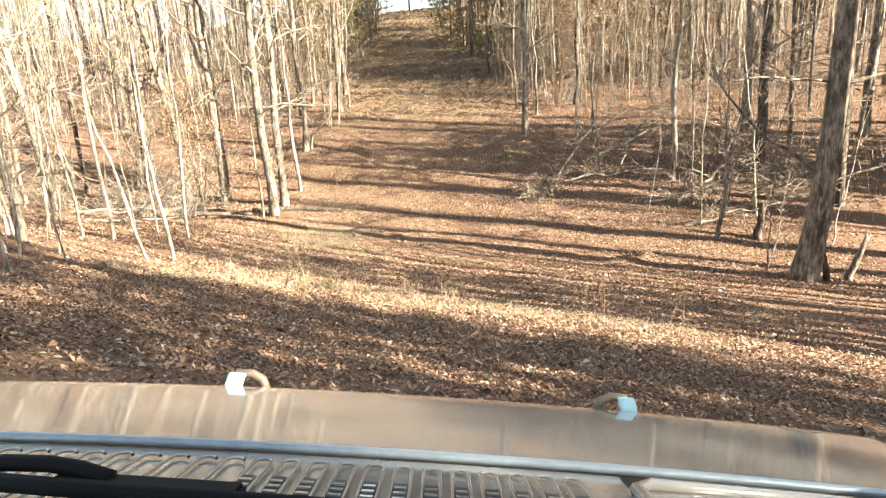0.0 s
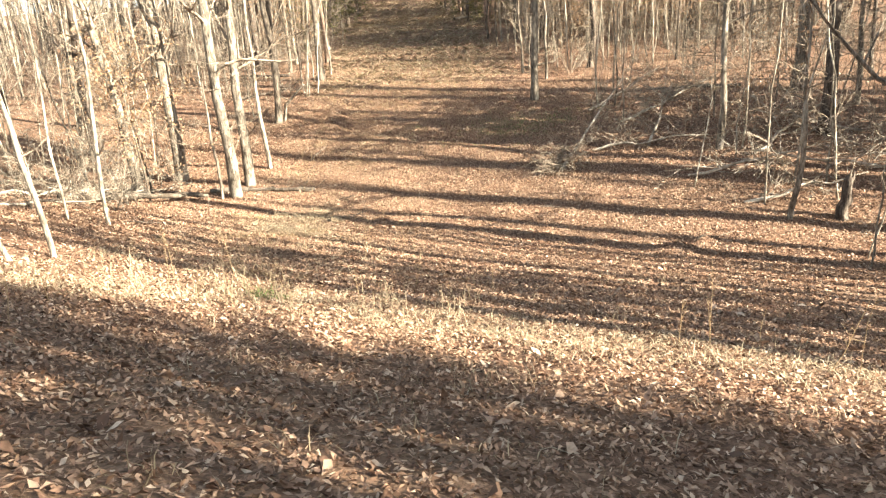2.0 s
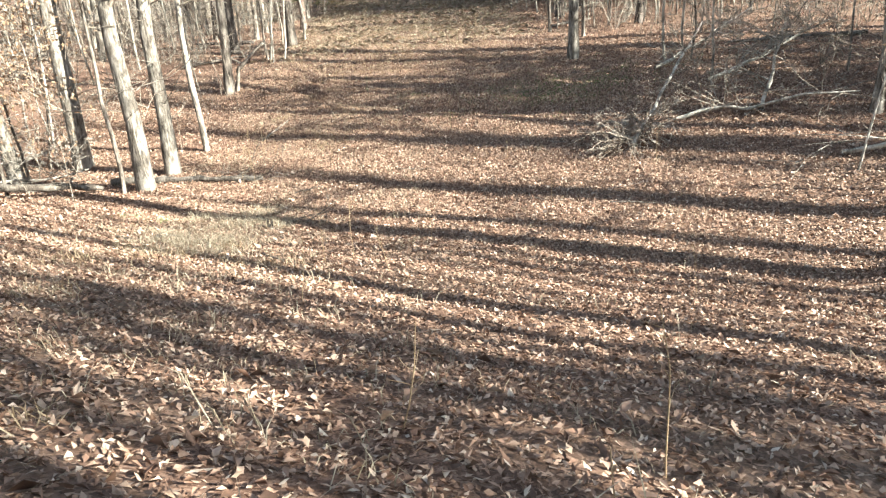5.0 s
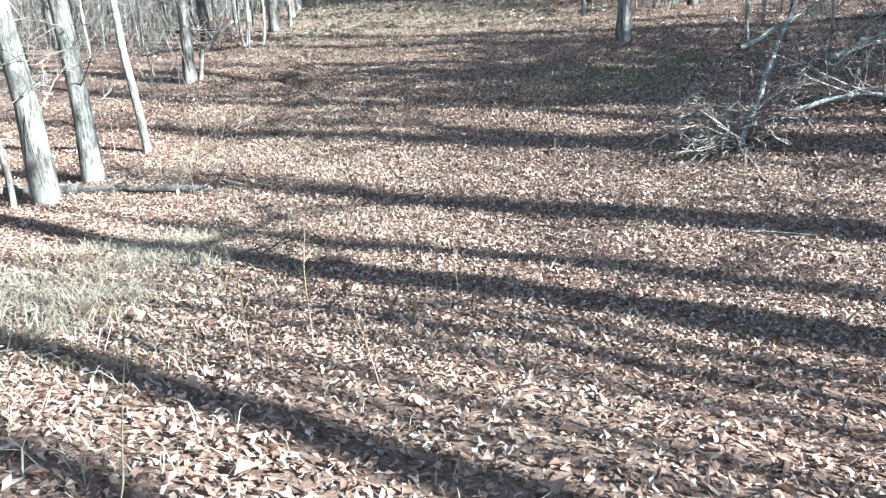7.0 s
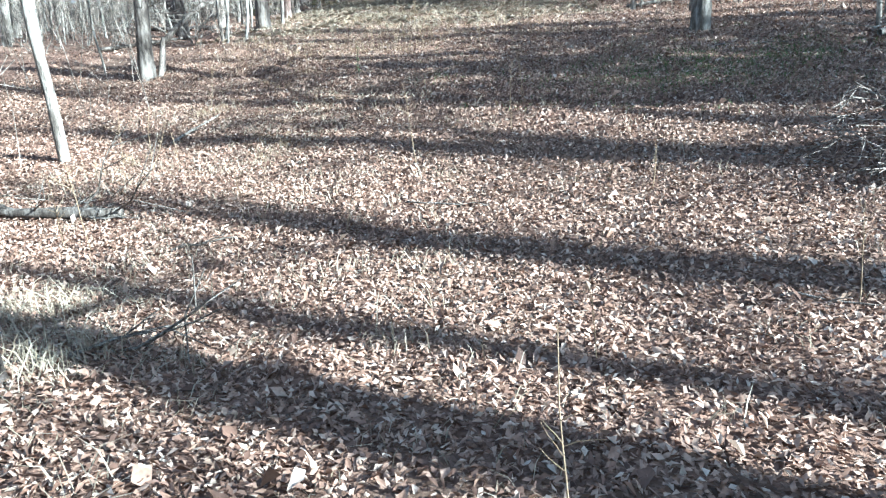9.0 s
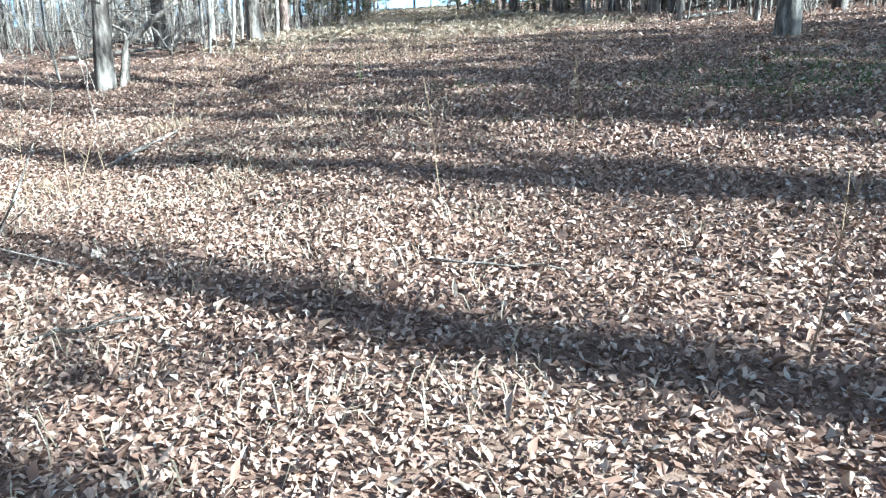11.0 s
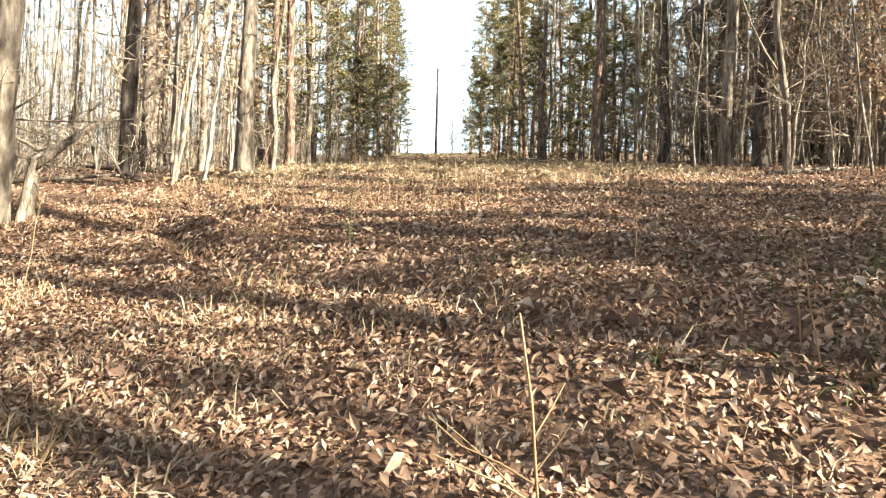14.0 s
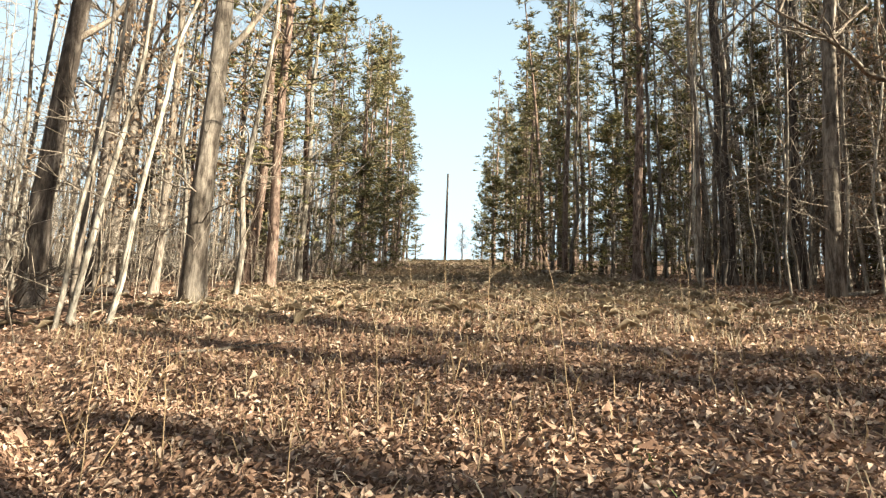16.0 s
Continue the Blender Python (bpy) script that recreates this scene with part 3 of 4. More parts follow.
populate(cedars, [(-7.9, 78.0), (2.6, 84.0), (-8.6, 70.0), (-7.8, 88.0), (1.6, 94.0), (3.9, 74.0), (-8.0, 98.0), (0.9, 106.0), (-7.4, 108.0), (5.6, 66.0), (-9.4, 62.0), (9.6, 60.0), (11.8, 64.0), (13.8, 58.4), (16.4, 56.0), (15.2, 62.6), (18.6, 60.2), (11.0, 70.0), (9.0, 76.0), (19.8, 54.6), (22.0, 58.0), (8.2, 68.4)], "low bushy cedar with dark green foliage down to the ground", "cedar", "cedars along the ride", (0.8, 1.15))
browns = []
for k in range(2):
    b = sapling(800 + k, 6.5 + k, 0.05, BARK_GREY, 9)
    foliage_on(np.random.default_rng(810 + k), b, np.array([(0, 0, z) for z in np.linspace(0, 6.5 + k, 8)]), 80, 0.25, 1.0, 1.9)
    browns.append(b)
populate(browns, [(-11.4, 30.6), (9.6, 52.0), (-12.6, 33.6), (12.6, 49.0), (-10.0, 50.6), (14.5, 44.0), (11.0, 57.0), (-15, 38), (8.8, 46.4), (10.4, 47.4), (11.8, 45.8), (-9.0, 53.4), (13.4, 30.8), (10.8, 50.0), (15.6, 49.4), (12.8, 52.4)], "young beech still holding dry tan leaves", "sapling", "young beeches")



def shrub(seed, h):
    r_ = np.random.default_rng(seed)
    ob = new("shrub")
    s = Soup()
    for _ in range(5):
        yaw = r_.uniform(0, 6.28)
        bough(r_, s, (0.05 * math.cos(yaw), 0.05 * math.sin(yaw), -0.08), (math.cos(yaw) * 0.55, math.sin(yaw) * 0.55, 1.0), h * r_.uniform(0.6, 1.0), 0.016, 2, 0.02)
    part("stem", s.mesh("stem", (BARK_PALE, TWIG)[seed % 2]), ob, kind="stuff")
    return ob


shrubs = [shrub(1000 + k, 1.6 + 0.5 * k) for k in range(5)]
populate(shrubs, scatter(30, (-24, -11), (14, 40), 0.9) + scatter(34, (-22, -8.5), (45, 62), 0.8) + scatter(14, (11, 21), (24, 36), 0.9) + scatter(56, (8, 26), (38, 62), 0.7), "leafless twiggy shrub with pale stems", "shrub", "understorey shrubs", (0.7, 1.2), 5.0)

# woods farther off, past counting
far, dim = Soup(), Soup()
frng = np.random.default_rng(21)
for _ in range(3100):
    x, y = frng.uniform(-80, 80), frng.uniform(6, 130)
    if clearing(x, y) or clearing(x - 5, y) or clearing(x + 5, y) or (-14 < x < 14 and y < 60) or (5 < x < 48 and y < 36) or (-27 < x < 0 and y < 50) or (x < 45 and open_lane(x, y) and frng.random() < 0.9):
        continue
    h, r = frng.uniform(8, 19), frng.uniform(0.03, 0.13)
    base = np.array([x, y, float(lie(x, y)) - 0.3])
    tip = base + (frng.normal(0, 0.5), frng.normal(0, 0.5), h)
    # stems right of the ride are kept apart to be coloured darker, as if shaded
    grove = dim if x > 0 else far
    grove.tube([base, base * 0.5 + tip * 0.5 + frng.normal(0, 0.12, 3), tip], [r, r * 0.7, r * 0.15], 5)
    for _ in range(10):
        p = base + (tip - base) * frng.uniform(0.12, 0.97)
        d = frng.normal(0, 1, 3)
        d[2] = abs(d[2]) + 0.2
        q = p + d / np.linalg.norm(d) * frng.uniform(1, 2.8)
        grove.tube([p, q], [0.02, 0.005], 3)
# bark colour carries the light: pale for the sky-lit left, dark for shaded gaps
tagged(new("far_woods", far.mesh("far_woods", BARK_PALE)), "dense bare woodland stretching away over the slopes, paled in colour for sky light", "woods", kind="stuff")
tagged(new("far_woods", dim.mesh("far_woods", BARK_DARK)), "dense woodland behind the pines, darkened in colour for shade", "woods", kind="stuff")

# thicket of thin stems between the trees
thick = Soup()
for _ in range(6500):
    y = frng.uniform(24, 104)
    x = frng.uniform(4, 30) * (1 if frng.random() < 0.55 else -1)
    if clearing(x, y) or (x > 0 and y < 38 and x < 14) or (x < 0 and y < 46 and frng.random() < 0.85) or (x > 0 and y > 40 and frng.random() < 0.5):
        continue
    p = np.array([x, y, float(lie(x, y)) - 0.05])
    h = frng.uniform(0.8, 4.2)
    q = p + (frng.normal(0, 0.16) * h, frng.normal(0, 0.16) * h, h)
    thick.tube([p, (p + q) / 2 + frng.normal(0, 0.05, 3), q], [0.011, 0.008, 0.004], 3)
    if frng.random() < 0.6:
        m_ = p + (q - p) * frng.uniform(0.4, 0.8)
        thick.tube([m_, m_ + frng.normal(0, 0.35, 3) + (0, 0, 0.4)], [0.006, 0.004], 3)
tagged(new("thicket", thick.mesh("thicket", TWIG)), "brown thicket of thin bare stems under the trees", "thicket", kind="stuff")

# ---------------------------------------------------------------- dead wood
def fallen(name, ends, r, seed, label, twigs=5, mat=None):
    r_ = np.random.default_rng(seed)
    (x0, y0, u0), (x1, y1, u1) = ends
    log = new(name)
    log.location = (x0, y0, float(lie(x0, y0)))
    a = np.array([0, 0, u0])
    b = np.array([x1 - x0, y1 - y0, float(lie(x1, y1)) + u1 - log.location.z])
    pts = np.linspace(a, b, 14) + np.cumsum(r_.normal(0, r * 0.45, (14, 3)), axis=0) * (1, 1, 0.15)
    s = Soup()
    s.tube(pts, np.linspace(r, r * 0.4, 14) * (1 + 0.12 * r_.standard_normal(14)), 10, 0.12, r_, True)
    part("stem", s.mesh("stem", mat or DEADWOOD), log)
    if twigs:
        c = Soup()
        for _ in range(twigs):
            d = b - a
            d = d / np.linalg.norm(d) + r_.normal(0, 0.7, 3)
            d[2] = abs(d[2])
            bough(r_, c, along(pts, r_.uniform(0.3, 1)), d, r_.uniform(0.5, 1.6), 0.02, 1, 0.0)
        part("side_branch", c.mesh("side_branch", DEADWOOD), log, kind="stuff")
    return tagged(log, label, "log", "fallen logs")


fallen("fallen_log", ((-13.2, 27.6, 0.14), (-9.4, 32.0, 0.14)), 0.17, 1, "weathered fallen log lying on dead leaves", 4)
fallen("fallen_log", ((-9.8, 33.0, 0.1), (-4.8, 31.9, 0.06)), 0.14, 2, "weathered fallen log lying beside the twin trees", 6)
fallen("fallen_log", ((-7.0, 32.6, 0.03), (-5.6, 32.5, 0.04)), 0.06, 3, "short dead limb lying on leaves", 2)
fallen("fallen_log", ((5.8, 46.0, 0.1), (7.8, 46.6, 0.14)), 0.07, 4, "bleached log lying at the wood's edge", 3)
fallen("fallen_log", ((7.4, 51.2, 0.08), (9.0, 50.4, 0.3)), 0.08, 5, "bleached log lying at the wood's edge", 4)
fallen("fallen_log", ((-9.5, 50.8, 0.1), (-13.0, 51.6, 0.25)), 0.12, 6, "dark fallen log on the wood's floor", 4, BARK_DARK)
fallen("fallen_log", ((-11.6, 45.6, 0.1), (-8.6, 46.8, 0.2)), 0.07, 7, "dead limb lying across leaves", 5)
fallen("fallen_log", ((3.0, 70.5, 0.12), (4.6, 70.2, 0.14)), 0.14, 8, "bleached log beside the ride", 0)
fallen("fallen_log", ((14.6, 36.0, 0.1), (10.6, 37.4, 0.1)), 0.1, 9, "fallen limb on the wood's floor", 6)
fallen("fallen_log", ((-4.4, 27.6, 0.02), (-3.0, 28.2, 0.03)), 0.025, 10, "thin dead stick lying on leaves", 2)

# the broken treetop with its tangle of twigs
top = new("fallen_treetop")
top.location = (4.95, 30.3, float(lie(4.95, 30.3)))
rng = np.random.default_rng(31)
s, c = Soup(), Soup()
stem = np.linspace((0, 0, 0.1), (4.1, 5.9, 3.1), 9) + rng.normal(0, 0.03, (9, 3)) * (1, 1, 0.4)
s.tube(stem, np.linspace(0.06, 0.025, 9), 8, 0.1, rng, True)
part("stem", s.mesh("stem", BLEACHED), top, "bleached leaning stem")
for k in range(70):
    yaw = rng.uniform(0, 6.28)
    way = (math.cos(yaw) - 0.35, math.sin(yaw) - 0.5, rng.uniform(-0.1, 0.5))
    bough(rng, c, along(stem, rng.uniform(0.03, 0.2)), way, rng.uniform(0.6, 1.8), 0.011, 2 if k % 3 == 0 else 1, -0.06)
for k in range(14):
    bough(rng, c, along(stem, rng.uniform(0.3, 1)), (rng.normal(), rng.normal(), rng.uniform(0, 0.8)), rng.uniform(0.5, 1.3), 0.011, 1, 0.0)
part("tangle", c.mesh("tangle", TWIG), top, "tangle of bleached twigs", "stuff")
tagged(top, "broken treetop leaning with a tangle of bleached twigs", "fallen branch")


for k, (x0, y0, x1, y1, rise) in enumerate([(6.6, 31.8, 10.6, 30.0, 0.7), (9.2, 28.2, 13.2, 27.4, 0.9), (8.2, 33.6, 12.6, 34.6, 1.1), (8.6, 31.0, 10.4, 33.4, 1.6), (10.2, 26.0, 13.6, 25.0, 1.0), (7.4, 35.6, 11.0, 36.8, 1.3), (12.0, 29.0, 15.6, 30.6, 1.2), (15.4, 26.6, 11.6, 28.6, 0.5), (16.2, 29.4, 12.4, 31.6, 0.8), (-15.8, 27.2, -12.4, 29.8, 0.5), (-17.5, 31.0, -13.6, 32.2, 0.6), (-14.6, 31.6, -10.8, 33.6, 0.4), (-13.6, 24.4, -10.6, 26.6, 0.5), (-16.4, 35.4, -12.6, 36.8, 0.6)]):
    limb = new("fallen_treetop")
    limb.location = (x0, y0, float(lie(x0, y0)))
    s, c = Soup(), Soup()
    stem = np.linspace((0, 0, 0.06), (x1 - x0, y1 - y0, float(lie(x1, y1)) + rise - limb.location.z), 8) + rng.normal(0, 0.06, (8, 3))
    s.tube(stem, np.linspace(0.06, 0.02, 8), 7, 0.05, rng)
    part("stem", s.mesh("stem", BLEACHED), limb)
    for j in range(17):
        bough(rng, c, along(stem, rng.uniform(0.1, 1.0)), (rng.normal(0, 0.8), rng.normal(0, 0.8), rng.uniform(0.0, 0.8)), rng.uniform(0.8, 2.8), 0.017, 2 if j % 3 == 0 else 1, -0.02)
    part("tangle", c.mesh("tangle", BLEACHED if k % 2 else TWIG), limb, kind="stuff")
    tagged(limb, "sprawling dead treetop with pale crooked twigs", "fallen branch", "fallen treetops")


def stub(x, y, h, r, lean, seed, label, mat=BARK_DARK):
    r_ = np.random.default_rng(seed)
    ob = new("tree_stump")
    ob.location = (x, y, float(lie(x, y)))
    s = Soup()
    pts = np.column_stack([lean[0] * np.linspace(-0.15, h, 7), lean[1] * np.linspace(-0.15, h, 7), np.linspace(-0.15, h, 7)]) + r_.normal(0, 0.02, (7, 3))
    s.tube(pts, np.linspace(r * 1.3, r * 0.75, 7), 9, 0.09, r_, True)
    for k in range(5):
        ang = k * 1.26
        p = pts[-1] + (math.cos(ang) * r * 0.5, math.sin(ang) * r * 0.5, -0.05)
        s.tube([p, p + (0.01, 0.0, r_.uniform(0.08, 0.3))], [r * 0.3, 0.01], 4)
    part("stem", s.mesh("stem", mat), ob)
    return tagged(ob, label, "stump", "broken stumps")


stub(12.6, 19.85, 1.0, 0.09, (-0.25, 0.0), 1, "broken dark stump leaning beside the stout tree")
stub(13.25, 19.8, 1.5, 0.1, (0.28, 0.0), 2, "broken leaning stump beside the stout tree", BARK_GREY)
stub(12.4, 24.3, 1.3, 0.16, (0.1, 0.0), 3, "gnarled rotten stump among dead leaves")
stub(-8.0, 41.5, 0.7, 0.07, (0.1, 0.0), 4, "short broken stem beside a trunk", DEADWOOD)

# the split stem that leans away from the trunk beside it
split = new("leaning_dead_stem")
split.location = (-8.0, 41.25, float(lie(-8.0, 41.25)))
s = Soup()
s.tube(wander(np.random.default_rng(5), (0, 0, -0.1), (0.24, 0, 1), 1.1, 4, 0.04, 0), np.linspace(0.075, 0.06, 5), 8)
s.tube(wander(np.random.default_rng(6), (0.2, 0, 0.85), (0.75, 0.1, 1.0), 1.5, 5, 0.07, 0), np.linspace(0.08, 0.045, 6), 8, 0.1, np.random.default_rng(8), True)
s.tube(wander(np.random.default_rng(7), (0.3, 0, 1.1), (-0.8, 0.0, 0.5), 0.8, 4, 0.07, 0), np.linspace(0.035, 0.015, 5), 7)
part("stem", s.mesh("stem", DEADWOOD), split)
tagged(split, "bleached dead stem leaning out from beside a trunk", "dead stem")

# ---------------------------------------------------------------- far end of the ride
pole = new("utility_pole")
pole.location = (-3.3, 118.0, float(lie(-3.3, 118.0)))
s = Soup()
s.tube([(0, 0, -0.4), (0, 0, 6), (0, 0, 11.6)], [0.17, 0.15, 0.12], 12, 0, None, True)
part("post", s.mesh("post", BARK_DARK), pole)
s = Soup()
s.tube([(-0.1, 0, 11.2), (0.1, 0, 11.2)], [0.05, 0.05], 8, 0, None, True)
part("insulator", s.mesh("insulator", BARK_GREY), pole)
tagged(pole, "bare dark wooden pole standing on the hilltop", "pole")
for k, (x, y, h) in enumerate([(1.6, 122, 6.5), (-7.5, 124, 4.5), (-1.1, 119.4, 4.8)]):
    t = sapling(900 + k, h, 0.11, BARK_GREY, 40)
    t.matrix_world = put(x, y)
    tagged(t, "small bare tree on the hilltop against the sky", "sapling", "hilltop saplings")


# ---------------------------------------------------------------- ground cover
def litter(name, count, xs, ys, sizes, seed, label, mat=None, up_end=0.45, lift=0.03):
    """Curled dead leaves, each a folded blade that lies, leans or stands on edge."""
    r_ = np.random.default_rng(seed)
    x, y = r_.uniform(*xs, count) + r_.normal(0, 0.7, count), r_.uniform(*ys, count) + r_.normal(0, 0.7, count)
    L = r_.uniform(*sizes, count)
    z = lie(x, y) + 0.006 + r_.uniform(0, lift, count)
    yaw, curl = r_.uniform(0, 6.283, count), r_.uniform(-0.55, 0.75, count)
    tip, roll = r_.normal(0, up_end, count), r_.normal(0, up_end * 1.2, count)
    d = np.stack([np.cos(yaw) * np.cos(tip), np.sin(yaw) * np.cos(tip), np.sin(tip)], 1)
    w = np.stack([-np.sin(yaw) * np.cos(roll), np.cos(yaw) * np.cos(roll), np.sin(roll)], 1)
    slope = np.stack([(lie(x + 0.1, y) - lie(x - 0.1, y)) / 0.2, (lie(x, y + 0.1) - lie(x, y - 0.1)) / 0.2], 1)
    d[:, 2] += (d[:, :2] * slope).sum(1)
    w[:, 2] += (w[:, :2] * slope).sum(1)
    up = np.cross(d, w)
    p = np.stack([x, y, z + 0.25 * L * np.abs(np.sin(tip))], 1)
    wide = r_.uniform(0.13, 0.33, count) * (0.2 if mat else 1.0)
    skew = r_.uniform(-0.2, 0.2, count)

    def at(u, v, c):
        return p + d * (L * u)[:, None] + w * (L * wide * v)[:, None] + up * (L * curl * c)[:, None]

    verts = np.stack([at(-0.5, 0, 0.1), at(0.05 + skew, 1.0, 0.6), at(0.5, 0, 0.2), at(-0.05 + skew, -1.0, 0.6)], 1).reshape(-1, 3)
    i = np.arange(0, 4 * count, 4)
    faces = np.stack([np.stack([i, i + 2, i + 1], 1), np.stack([i, i + 3, i + 2], 1)], 1).reshape(-1, 3)
    return tagged(new(name, mesh_of(name, verts, faces, mat or LITTER, False)), label, "leaf litter", kind="stuff")


COVER = "carpet of curled brown and tan dead leaves"
litter("leaf_litter", 230000, (-7.5, 6.5), (24, 42), (0.04, 0.08), 1, COVER)
litter("leaf_litter", 120000, (-8, 8), (6, 24), (0.04, 0.088), 2, COVER)
litter("leaf_litter", 60000, (-13, 14), (3, 50), (0.05, 0.1), 3, COVER)
litter("leaf_litter", 80000, (6.5, 15), (19, 42), (0.045, 0.095), 9, COVER)
litter("leaf_litter", 45000, (-15, -7.5), (20, 42), (0.05, 0.1), 10, COVER)
litter("leaf_litter", 70000, (-8, 7), (40, 60), (0.04, 0.095), 4, "tan dead leaves strewn over the rise")
litter("flattened_grass", 26000, (-7.5, 5), (45, 121), (0.15, 0.4), 8, "bleached flattened grass over the far rise", STRAW_PALE, 0.2)
litter("leaf_litter", 36000, (-28, 28), (2, 84), (0.09, 0.18), 5, "scattered dead leaves on the woodland floor")


def blades(name, clumps, per, tall, spreadout, seed, mat, label, category, lean=0.35):
    r_ = np.random.default_rng(seed)
    n_ = len(clumps) * per
    base = np.repeat(np.array(clumps, float), per, axis=0) + r_.normal(0, spreadout, (n_, 2))
    h = r_.uniform(0.45, 1.0, n_) * np.repeat(r_.uniform(*tall, len(clumps)), per)
    way = r_.normal(0, lean, (n_, 2))
    z = lie(base[:, 0], base[:, 1]) - 0.02
    ang = r_.uniform(0, 6.283, n_)
    wv = np.stack([np.cos(ang), np.sin(ang), 0 * ang], 1) * r_.uniform(0.0025, 0.005, n_)[:, None]
    p0 = np.column_stack([base, z])
    p1 = p0 + np.column_stack([way[:, 0] * h * 0.4, way[:, 1] * h * 0.4, h * 0.6])
    p2 = p0 + np.column_stack([way[:, 0] * h * 1.1, way[:, 1] * h * 1.1, h * (1 - 0.3 * np.abs(way).sum(1).clip(0, 1))])
    verts = np.stack([p0 - wv, p0 + wv, p1 + wv, p1 - wv, p2], 1).reshape(-1, 3)
    faces = []
    for i in range(0, 5 * n_, 5):
        faces.append((i, i + 1, i + 2, i + 3))
        faces.append((i + 3, i + 2, i + 4))
    return tagged(new(name, mesh_of(name, verts, faces, mat, False)), label, category, kind="stuff")


crng = np.random.default_rng(41)
spots = np.concatenate([crng.normal((-3.1, 15.3), (0.7, 0.5), (16, 2)), crng.normal((-5.2, 15.2), (1.4, 0.5), (16, 2)), crng.normal((-1.0, 15.0), (0.9, 0.4), (7, 2)), crng.normal((0.8, 15.4), (1.6, 0.8), (7, 2)), crng.normal((-4.0, 17.5), (1.8, 0.8), (10, 2))])
blades("dry_grass", spots, 8, (0.3, 0.85), 0.13, 1, STRAW_PALE, "pale dry grass standing in loose wispy clumps", "dry grass", 0.36)
strip = crng.uniform(-8, 5, 1500)
spots = np.column_stack([strip, 14.8 - 0.45 * np.clip(strip + 2, 0, None) + crng.normal(0, 0.6, 1500)])
blades("dry_grass", spots, 8, (0.06, 0.2), 0.12, 7, STRAW_PALE, "matted bleached grass pressed down on the slope", "dry grass", 1.0)
MATS = [(-4.4, 24.3), (-5.1, 25.4), (-4.1, 25.9), (-5.6, 26.5), (-4.7, 27.5), (-3.8, 27.9), (-5.4, 28.6), (-4.5, 29.1)]
mats = np.concatenate([np.random.default_rng(70 + k).normal(c_, (0.55, 0.32), (60, 2)) for k, c_ in enumerate(MATS)])
blades("dry_grass", mats, 9, (0.12, 0.4), 0.14, 12, STRAW_PALE, "pale matted grass in the bottom of the hollow", "dry grass", 0.8)
blades("green_grass", crng.normal((-2.95, 15.25), (0.25, 0.2), (14, 2)), 12, (0.1, 0.3), 0.09, 9, GREEN, "small fresh green grass tuft", "grass", 0.6)
TUFTS = [(-3.5, 34.3), (-3.6, 35.0), (-2.7, 36.7), (-4.9, 38.7), (-6.4, 34.9), (-5.4, 37.2), (-4.6, 23.8), (-3.1, 23.4), (-4.0, 25.0), (-3.5, 17.4), (-5.2, 20.9), (-3.7, 39.2), (-2.9, 36.5), (-5.2, 24.4), (-5.8, 23.2)]
spots = np.concatenate([crng.normal(c_, (0.28, 0.22), (9, 2)) for c_ in TUFTS])
blades("dry_grass", spots, 12, (0.12, 0.34), 0.1, 6, STRAW, "small bleached tufts of dry grass among leaves", "dry grass", 0.6)
spots = np.concatenate([np.column_stack([crng.uniform(-8, 6, 500), crng.uniform(8, 48, 500)]), np.column_stack([crng.uniform(-7.5, -0.5, 500), crng.uniform(17, 38, 500)])])
blades("dry_grass", spots, 9, (0.1, 0.36), 0.12, 2, STRAW_PALE, "short dry grass between dead leaves", "dry grass", 0.6)
spots = np.column_stack([crng.uniform(-7, 5.2, 2600), 44 + 46 * crng.random(2600) ** 1.2])
blades("dry_grass", spots, 8, (0.12, 0.42), 0.18, 3, STRAW_PALE, "tawny dry grass covering the rise", "dry grass", 0.4)
spots = np.column_stack([crng.uniform(-6.5, 3.0, 800), crng.uniform(40, 52, 800)])
blades("dry_grass", spots, 8, (0.1, 0.45), 0.14, 10, STRAW, "tawny dry grass standing among dead leaves", "dry grass", 0.4)
spots = np.column_stack([crng.uniform(-8, 5, 500), crng.normal(77, 6, 500)])
blades("dry_grass", spots, 8, (0.4, 1.1), 0.2, 5, STRAW, "tall tawny dry grass on the crest", "dry grass", 0.3)
spots = np.concatenate([np.column_stack([crng.uniform(-1.0, 7, 160), crng.normal(36.3, 1.2, 160)]), crng.normal((4.6, 35.3), (1.5, 0.7), (360, 2)), crng.normal((-6.6, 28.2), (0.5, 0.3), (14, 2))])
blades("green_grass", spots, 12, (0.08, 0.2), 0.14, 4, GREEN, "thin green grass on the bank", "grass", 0.7)

spots = np.concatenate([crng.normal((-3.0, 36.1), (1.0, 0.6), (150, 2)), crng.normal((-5.6, 34.2), (1.3, 0.8), (110, 2)), crng.normal((-3.3, 34.4), (0.5, 0.4), (40, 2)), crng.normal((-5.6, 24.5), (1.4, 1.2), (120, 2))])
blades("dry_grass", spots, 9, (0.08, 0.22), 0.13, 11, STRAW_PALE, "matted pale grass on the sunlit hummocks", "dry grass", 0.9)

# tall dead weeds, one by one
wrng = np.random.default_rng(51)


